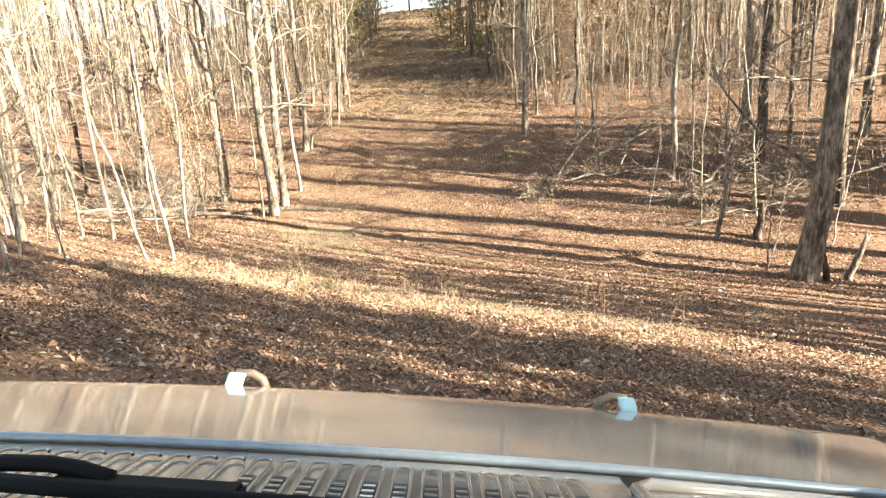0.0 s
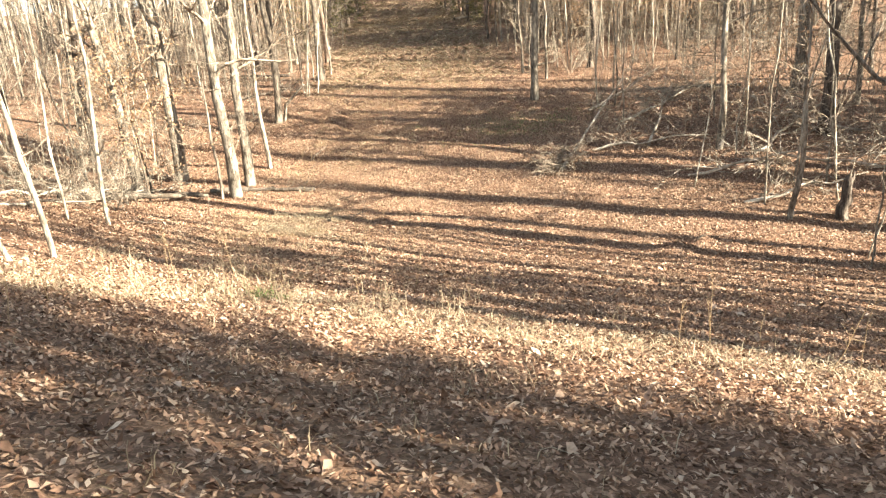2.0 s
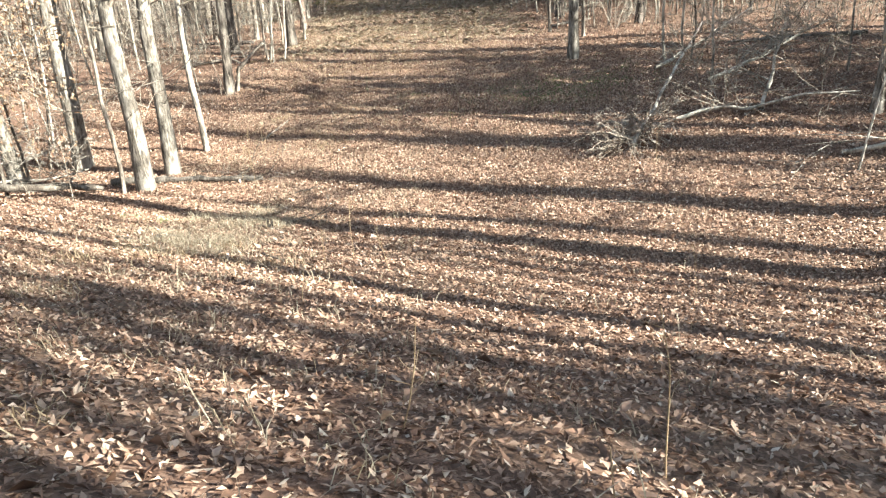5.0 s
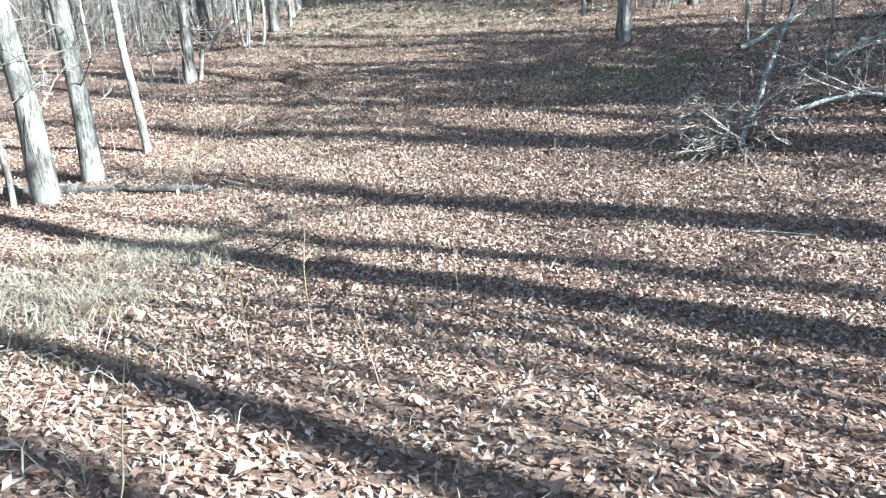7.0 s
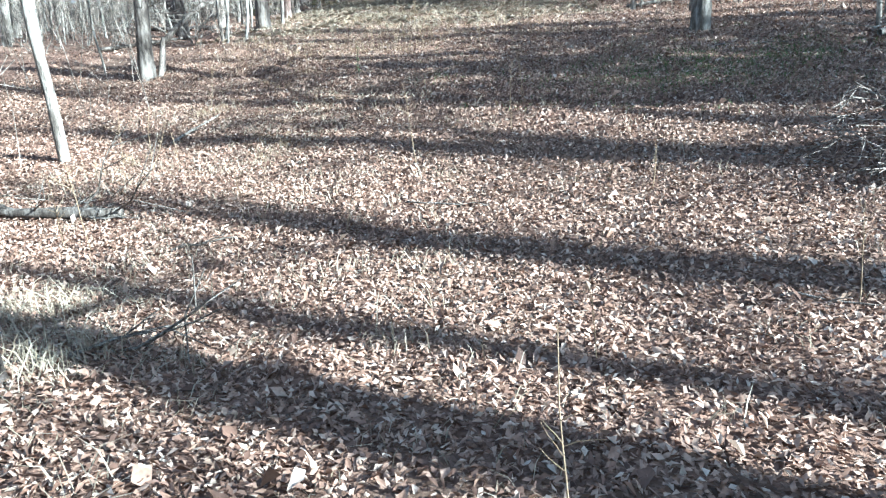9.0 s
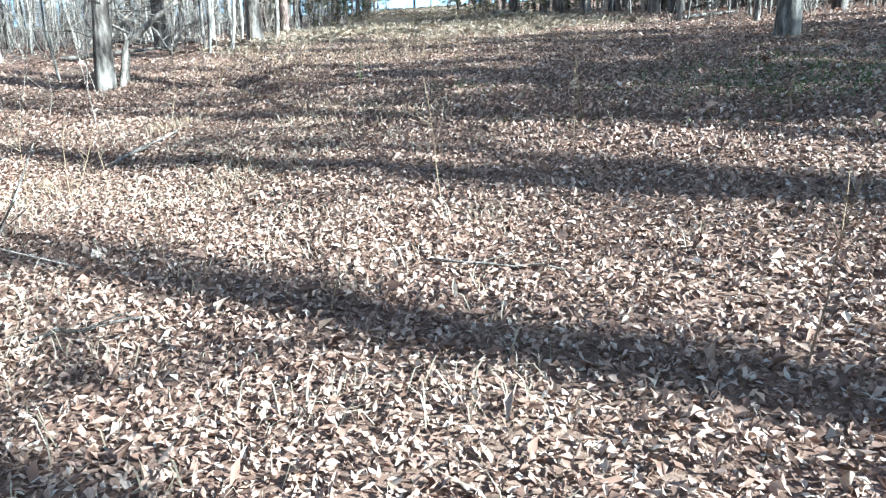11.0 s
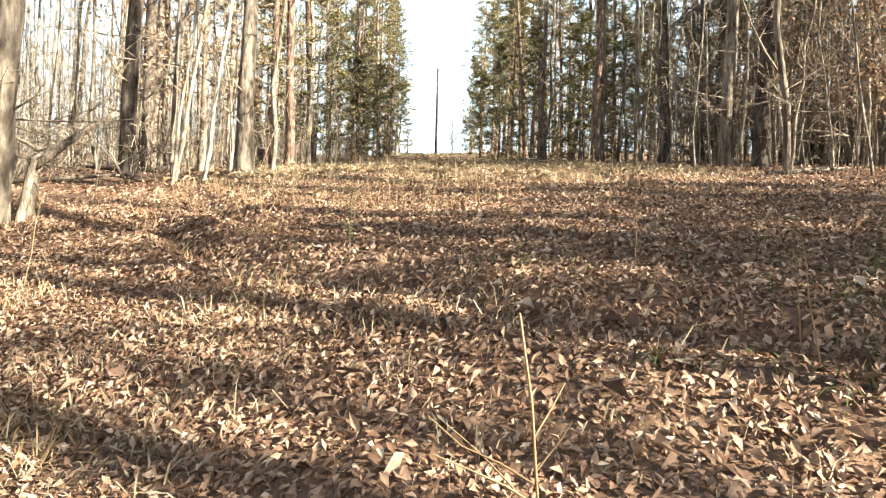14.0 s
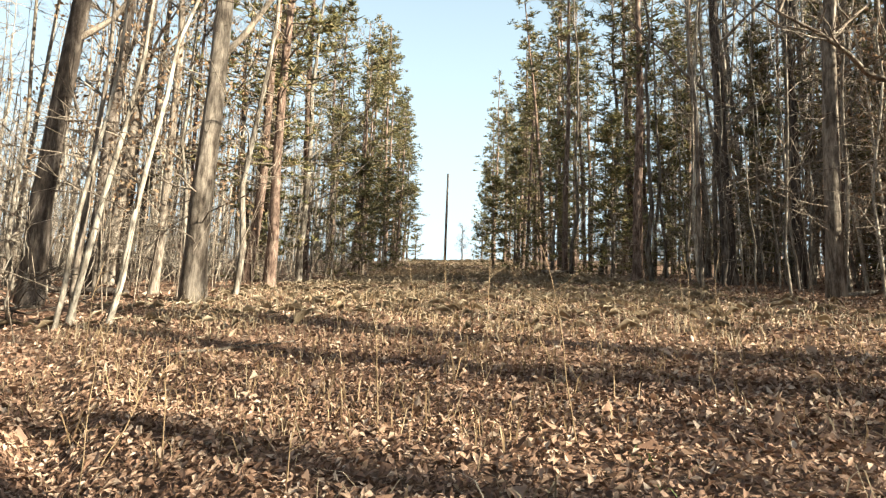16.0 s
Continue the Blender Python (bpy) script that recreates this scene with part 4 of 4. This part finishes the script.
def weed(seed, h):
    r_ = np.random.default_rng(seed)
    ob = new("dead_weed")
    s = Soup()
    line = wander(r_, (0, 0, -0.03), (r_.normal(0, 0.12), r_.normal(0, 0.12), 1), h, 6, 0.06, 0.0)
    s.tube(line, np.linspace(0.006, 0.0025, 7), 4)
    for _ in range(5):
        s.tube(wander(r_, along(line, r_.uniform(0.4, 0.95)), (r_.normal(), r_.normal(), 1.0), h * r_.uniform(0.1, 0.25), 3, 0.1, 0), [0.003, 0.003, 0.002, 0.0015], 3)
    part("stalk", s.mesh("stalk", STRAW), ob)
    return ob


stalks = [weed(k, 0.6 + 0.13 * k) for k in range(6)]
SPOTS = [(1.78, 31.1), (0.79, 35.35), (2.97, 34.2), (-5.7, 34.6), (-5.5, 34.2), (-5.95, 34.1), (-5.2, 34.5), (-3.3, 31.5), (-3.05, 31.6), (-3.76, 39.7), (0.15, 36.7), (0.83, 35.2), (-2.6, 39.6), (-3.5, 40.1), (2.4, 28.1), (-0.6, 17.4), (0.9, 16.8)]
for k in range(110):
    if k < len(SPOTS):
        x, y = SPOTS[k]
    elif k < 60:
        x, y = wrng.uniform(-6, 5.5), wrng.uniform(10, 47)
    else:
        x, y = wrng.uniform(-7, 5), wrng.uniform(40, 75)
    m = put(x, y, wrng.uniform(0, 360))
    if k < 6:
        stalks[k].matrix_world = m
        tagged(stalks[k], "thin dead weed stalk standing in leaves", "weed", "dead weeds")
    else:
        copy_thing(stalks[k % 6], m)


# ---------------------------------------------------------------- small things on the ground
seedling = new("pine_seedling")
seedling.location = (-2.4, 38.0, float(lie(-2.4, 38.0)))
s, f = Soup(), Soup()
srng = np.random.default_rng(61)
line = wander(srng, (0, 0, -0.03), (0.02, 0, 1), 0.7, 5, 0.03, 0.0)
s.tube(line, np.linspace(0.008, 0.004, 6), 5)
for u in np.linspace(0.3, 1.0, 16):
    for _ in range(9):
        d = srng.standard_normal(3) * (1, 1, 0.5) + (0, 0, 0.5)
        d *= srng.uniform(0.05, 0.1) / np.linalg.norm(d)
        w = np.cross(d, srng.standard_normal(3))
        w *= 0.0022 / np.linalg.norm(w)
        p = along(line, u)
        f.add([p - w, p + w, p + d], [(0, 1, 2)])
part("stem", s.mesh("stem", TWIG), seedling)
part("crown", f.mesh("crown", GREEN, False), seedling, "fresh green needles", "stuff")
tagged(seedling, "small green pine seedling standing in dead leaves", "seedling")

STICKS = [(-5.6, 32.1, -4.8, 31.9, 0.02), (-3.95, 30.75, -3.2, 31.0, 0.018), (-5.9, 35.9, -5.2, 36.9, 0.03), (1.9, 28.4, 2.7, 27.9, 0.012), (-1.2, 31.6, -0.2, 31.2, 0.012),
          (3.6, 27.6, 4.6, 27.2, 0.018), (-6.3, 25.6, -5.0, 26.3, 0.022), (4.8, 36.8, 6.0, 36.2, 0.02), (2.2, 38.4, 3.1, 38.0, 0.014), (-4.9, 43.0, -3.6, 43.6, 0.02),
          (7.4, 23.2, 8.9, 23.9, 0.02), (-9.6, 24.4, -8.2, 25.2, 0.025), (0.6, 41.8, 1.4, 42.2, 0.012), (-3.2, 24.0, -2.3, 23.6, 0.014), (3.1, 31.9, 3.7, 31.4, 0.014)]
for k, (x0, y0, x1, y1, rad) in enumerate(STICKS):
    r_ = np.random.default_rng(1100 + k)
    stick = new("dead_stick")
    stick.location = (x0, y0, float(lie(x0, y0)))
    us = np.linspace(0, 1, 6)
    pts = np.array([(u * (x1 - x0), u * (y1 - y0), float(lie(x0 + u * (x1 - x0), y0 + u * (y1 - y0))) - stick.location.z + rad + 0.03) for u in us]) + r_.normal(0, 0.02, (6, 3))
    s = Soup()
    s.tube(pts, np.linspace(rad, rad * 0.5, 6), 7, 0.08, r_, True)
    d = pts[3] - pts[1]
    s.tube([pts[2], pts[2] + d * 0.5 + r_.normal(0, 0.1, 3) + (0, 0, 0.08)], [rad * 0.5, rad * 0.25], 5)
    part("stem", s.mesh("stem", DEADWOOD), stick)
    tagged(stick, "bleached dead stick lying on brown leaves", "stick", "dead sticks")

stub(-3.9, 27.5, 0.03, 0.1, (0.2, 0.0), 9, "low rotten stump almost level with the leaves", BARK_DARK)

# ---------------------------------------------------------------- the off-road car at the head of the slope
def paint_material():
    m, t, b = material("dusty_tan_paint", 0.22, 0.1, 0.5)
    at = coords(t)
    dust = ramp(t, noise_of(t, at, 3.5, 6, 0.65), [(0.35, (0.235, 0.213, 0.187)), (0.7, (0.315, 0.29, 0.256))])
    t.links.new(dust, b.inputs["Base Color"])
    rough = ramp(t, noise_of(t, at, 9, 5, 0.7), [(0.3, (0.1, 0.1, 0.1)), (0.75, (0.26, 0.26, 0.26))])
    t.links.new(rough, b.inputs["Roughness"])
    b.inputs["Coat Weight"].default_value = 1.0
    b.inputs["Coat Roughness"].default_value = 0.06
    return m


def plain(name, colour, rough, metal=0.0, grain=0.12):
    m, t, b = material(name, rough, metal, 0.4)
    speck = ramp(t, noise_of(t, coords(t), 40, 4, 0.6), [(0.3, tuple(c * (1 - grain) for c in colour)), (0.7, tuple(c * (1 + grain) for c in colour))])
    t.links.new(speck, b.inputs["Base Color"])
    return m


PAINT = paint_material()
BLACK = plain("black_plastic", (0.005, 0.005, 0.006), 0.75)
BLACK.node_tree.nodes["Principled BSDF"].inputs["Specular IOR Level"].default_value = 0.12
RUBBER = plain("tyre_rubber", (0.025, 0.024, 0.023), 0.85)
DARKGAP = plain("dark_mesh", (0.02, 0.02, 0.022), 0.6)
STEEL = plain("tan_steel", (0.16, 0.125, 0.09), 0.45, 0.3)
BLUE = plain("pale_blue_plate", (0.3, 0.46, 0.55), 0.4)
RIDGE = plain("bare_metal_trim", (0.3, 0.33, 0.35), 0.35, 0.4)


def sheet(xs, ys, zf, thick=0.012):
    """A gently curved panel with thickness."""
    bm = bmesh.new()
    g = [[bm.verts.new((x, y, zf(x, y))) for x in xs] for y in ys]
    for j in range(len(ys) - 1):
        for i in range(len(xs) - 1):
            bm.faces.new((g[j][i], g[j][i + 1], g[j + 1][i + 1], g[j + 1][i]))
    bmesh.ops.recalc_face_normals(bm, faces=bm.faces)
    geo = bmesh.ops.extrude_face_region(bm, geom=bm.faces[:])
    for v in geo["geom"]:
        if isinstance(v, bmesh.types.BMVert):
            v.co.z -= thick
    bmesh.ops.recalc_face_normals(bm, faces=bm.faces)
    return bm


def box(lo, hi, bevel=0.0):
    bm = bmesh.new()
    bmesh.ops.create_cube(bm, size=1)
    for v in bm.verts:
        v.co = [(a + b) / 2 + c * (b - a) for a, b, c in zip(lo, hi, v.co)]
    if bevel:
        bmesh.ops.bevel(bm, geom=bm.edges[:], offset=bevel, segments=2, affect="EDGES")
    return bm


def piece(name, bm, mat, parent, label=""):
    me = bpy.data.meshes.new(name)
    bm.to_mesh(me)
    bm.free()
    me.materials.append(mat)
    me.polygons.foreach_set("use_smooth", np.ones(len(me.polygons), bool))
    me.set_sharp_from_angle(angle=0.6)
    ob = part(name, me, parent, label)
    return ob


car = new("off_road_car")
car.matrix_world = stand(*ROWS[0][1:]) @ pose(0, 0, 0, -90) @ pose(0, 0, 0.013, 0, 3.7, 0)


def top_of(x, y):
    """Height of the bonnet's skin below the eye."""
    crown = -0.026 * x * x
    if y > 1.6:
        u = y - 1.6
        return -0.376 - 0.25 * u - 6.5 * u * u + crown
    return -0.345 - 0.031 * (y - 0.6) + crown


bonnet = piece("bonnet", sheet(np.linspace(-1.07, 1.07, 40), [1.082, 1.16, 1.25, 1.35, 1.45, 1.52, 1.58, 1.62, 1.65, 1.68, 1.71, 1.73], top_of), PAINT, car, "dusty tan painted bonnet")
cowl = piece("cowl_panel", sheet(np.linspace(-1.07, 0.31, 30), [0.62, 0.7, 0.8, 0.9, 0.98, 1.052], lambda x, y: top_of(x, y) - 0.004), PAINT, car)
side = piece("cowl_side", sheet(np.linspace(0.8, 1.07, 6), [0.62, 0.8, 1.052], lambda x, y: top_of(x, y) - 0.004), PAINT, car)
pocket = piece("pocket_floor", sheet(np.linspace(0.315, 0.795, 6), [0.62, 0.8, 0.98], lambda x, y: -0.47), PAINT, car)
for name, lo, hi in (("pocket_wall", (0.31, 0.62, -0.47), (0.322, 0.99, -0.36)), ("pocket_wall", (0.325, 0.98, -0.47), (0.8, 0.992, -0.365)), ("pocket_wall", (0.788, 0.62, -0.47), (0.8, 0.978, -0.378))):
    piece(name, box(lo, hi), PAINT, car)
s = Soup()
s.tube([(0.31, 0.62, -0.345), (0.315, 0.97, -0.355), (0.345, 1.0, -0.357), (0.6, 1.005, -0.366), (1.05, 1.0, -0.383)], [0.011] * 5, 8, 0, None, True)
part("pocket_rim", s.mesh("pocket_rim", PAINT), car, "pale rounded rim")
s = Soup()
s.tube([(x, 1.067, top_of(x, 1.067) + 0.003) for x in np.linspace(-1.07, 1.07, 24)], [0.009] * 24, 8, 0, None, True)
part("bonnet_seam", s.mesh("bonnet_seam", RIDGE), car, "bright raised trim across the bonnet")
for k in range(21):
    x = -0.642 + 0.0432 * k
    w, far_, near = 0.0125, 1.005, 0.77
    z = lambda y: top_of(x, y) + 0.002
    s = Soup()
    arc = [(x - w, y, z(y)) for y in np.linspace(near, far_ - w, 6)] + [(x - w * math.cos(q), far_ - w + w * math.sin(q), z(far_)) for q in np.linspace(0.4, 2.74, 6)] + [(x + w, y, z(y)) for y in np.linspace(far_ - w, near, 6)]
    arc = arc[:12] if k < 9 else arc  # the blind slots show one long edge and a hooked end
    s.tube(arc, [0.003] * len(arc), 5)
    slot = part("vent_slot", s.mesh("vent_slot", PAINT), car)
    if k >= 9:
        piece("vent_mesh", box((x - w * 0.75, near, z(0.9) - 0.001), (x + w * 0.75, far_ - 0.085, z(0.9) + 0.0015)), DARKGAP, slot, "dark perforated grille")
        for j in range(7):
            y = near + 0.01 + 0.0195 * j
            piece("vent_bar", box((x - w * 0.7, y, z(0.9) + 0.0016), (x + w * 0.7, y + 0.006, z(0.9) + 0.004)), PAINT, slot)
for sgn, label in ((-1, "left"), (1, "right")):
    cx = -0.476 if sgn < 0 else 0.466
    base = top_of(cx, 1.63)
    s = Soup()
    arch = [(cx - sgn * 0.055, 1.64, base - 0.01), (cx - sgn * 0.04, 1.64, base + 0.022), (cx - sgn * 0.015, 1.64, base + 0.034), (cx + sgn * 0.02, 1.64, base + 0.034), (cx + sgn * 0.045, 1.64, base - 0.005)]
    s.tube(arch, [0.012] * 5, 8, 0, None, True)
    loop = part("lifting_bracket", s.mesh("lifting_bracket", STEEL), car, "steel lifting loop")
    bm = box((-0.022, -0.004, 0.0), (0.022, 0.004, 0.042), 0.0025)
    for v in bm.verts:
        v.co.x -= sgn * 0.3 * v.co.z
        v.co = v.co + Vector((cx + sgn * 0.028, 1.615, base - 0.002))
    piece("bracket_plate", bm, BLUE, loop, "pale blue reflective plate")
# wiper
s = Soup()
s.tube([(-0.76, 0.84, -0.343), (-0.66, 0.83, -0.34), (-0.6, 0.83, -0.332), (-0.54, 0.825, -0.322), (-0.48, 0.82, -0.318), (-0.44, 0.818, -0.322), (-0.4, 0.815, -0.332)], [0.009, 0.01, 0.011, 0.011, 0.011, 0.012, 0.014], 8, 0, None, True)
arm = part("wiper_arm", s.mesh("wiper_arm", BLACK), car, "black wiper arm")
piece("wiper_link", box((-0.47, 0.78, -0.343), (-0.23, 0.83, -0.327), 0.006), BLACK, arm)
s = Soup()
s.tube([(-0.7, 0.8, -0.335), (-0.3, 0.79, -0.337), (0.1, 0.78, -0.335), (0.36, 0.75, -0.335)], [0.012] * 4, 8, 0, None, True)
part("wiper_blade", s.mesh("wiper_blade", BLACK), car, "black wiper blade")
s = Soup()
s.tube([(0.93, 0.86, -0.4), (0.93, 0.86, -0.3), (0.93, 0.86, -0.27)], [0.1, 0.1, 0.085], 20, 0, None, True)
part("intake_cap", s.mesh("intake_cap", plain("grey_cap", (0.2, 0.21, 0.22), 0.4)), car, "grey round air intake cap")
# wings, nose and front wheels below the bonnet
for x in (-1.07, 1.07):
    piece("wing", box((x - 0.012, 0.66, -0.9), (x + 0.012, 1.7, -0.43), 0.006), PAINT, car)
piece("nose", box((-1.05, 1.7, -1.05), (1.05, 1.76, -0.475), 0.02), PAINT, car)
piece("bumper", box((-1.06, 1.78, -1.15), (1.06, 1.9, -1.0), 0.02), STEEL, car)
piece("front_axle", box((-0.8, 1.05, -1.2), (0.8, 1.15, -1.1), 0.02), STEEL, car)
for x in (-0.9, 0.9):
    s = Soup()
    s.tube([(x - 0.15, 1.1, -1.16), (x - 0.13, 1.1, -1.16), (x + 0.13, 1.1, -1.16), (x + 0.15, 1.1, -1.16)], [0.38, 0.45, 0.45, 0.38], 28, 0, None, True)
    wheel = part("tyre", s.mesh("tyre", RUBBER), car)
    s = Soup()
    s.tube([(x - 0.155, 1.1, -1.16), (x + 0.155, 1.1, -1.16)], [0.21, 0.21], 20, 0, None, True)
    part("rim", s.mesh("rim", STEEL), wheel)
tagged(car, "dusty tan off-road car with a broad flat vented bonnet", "car")
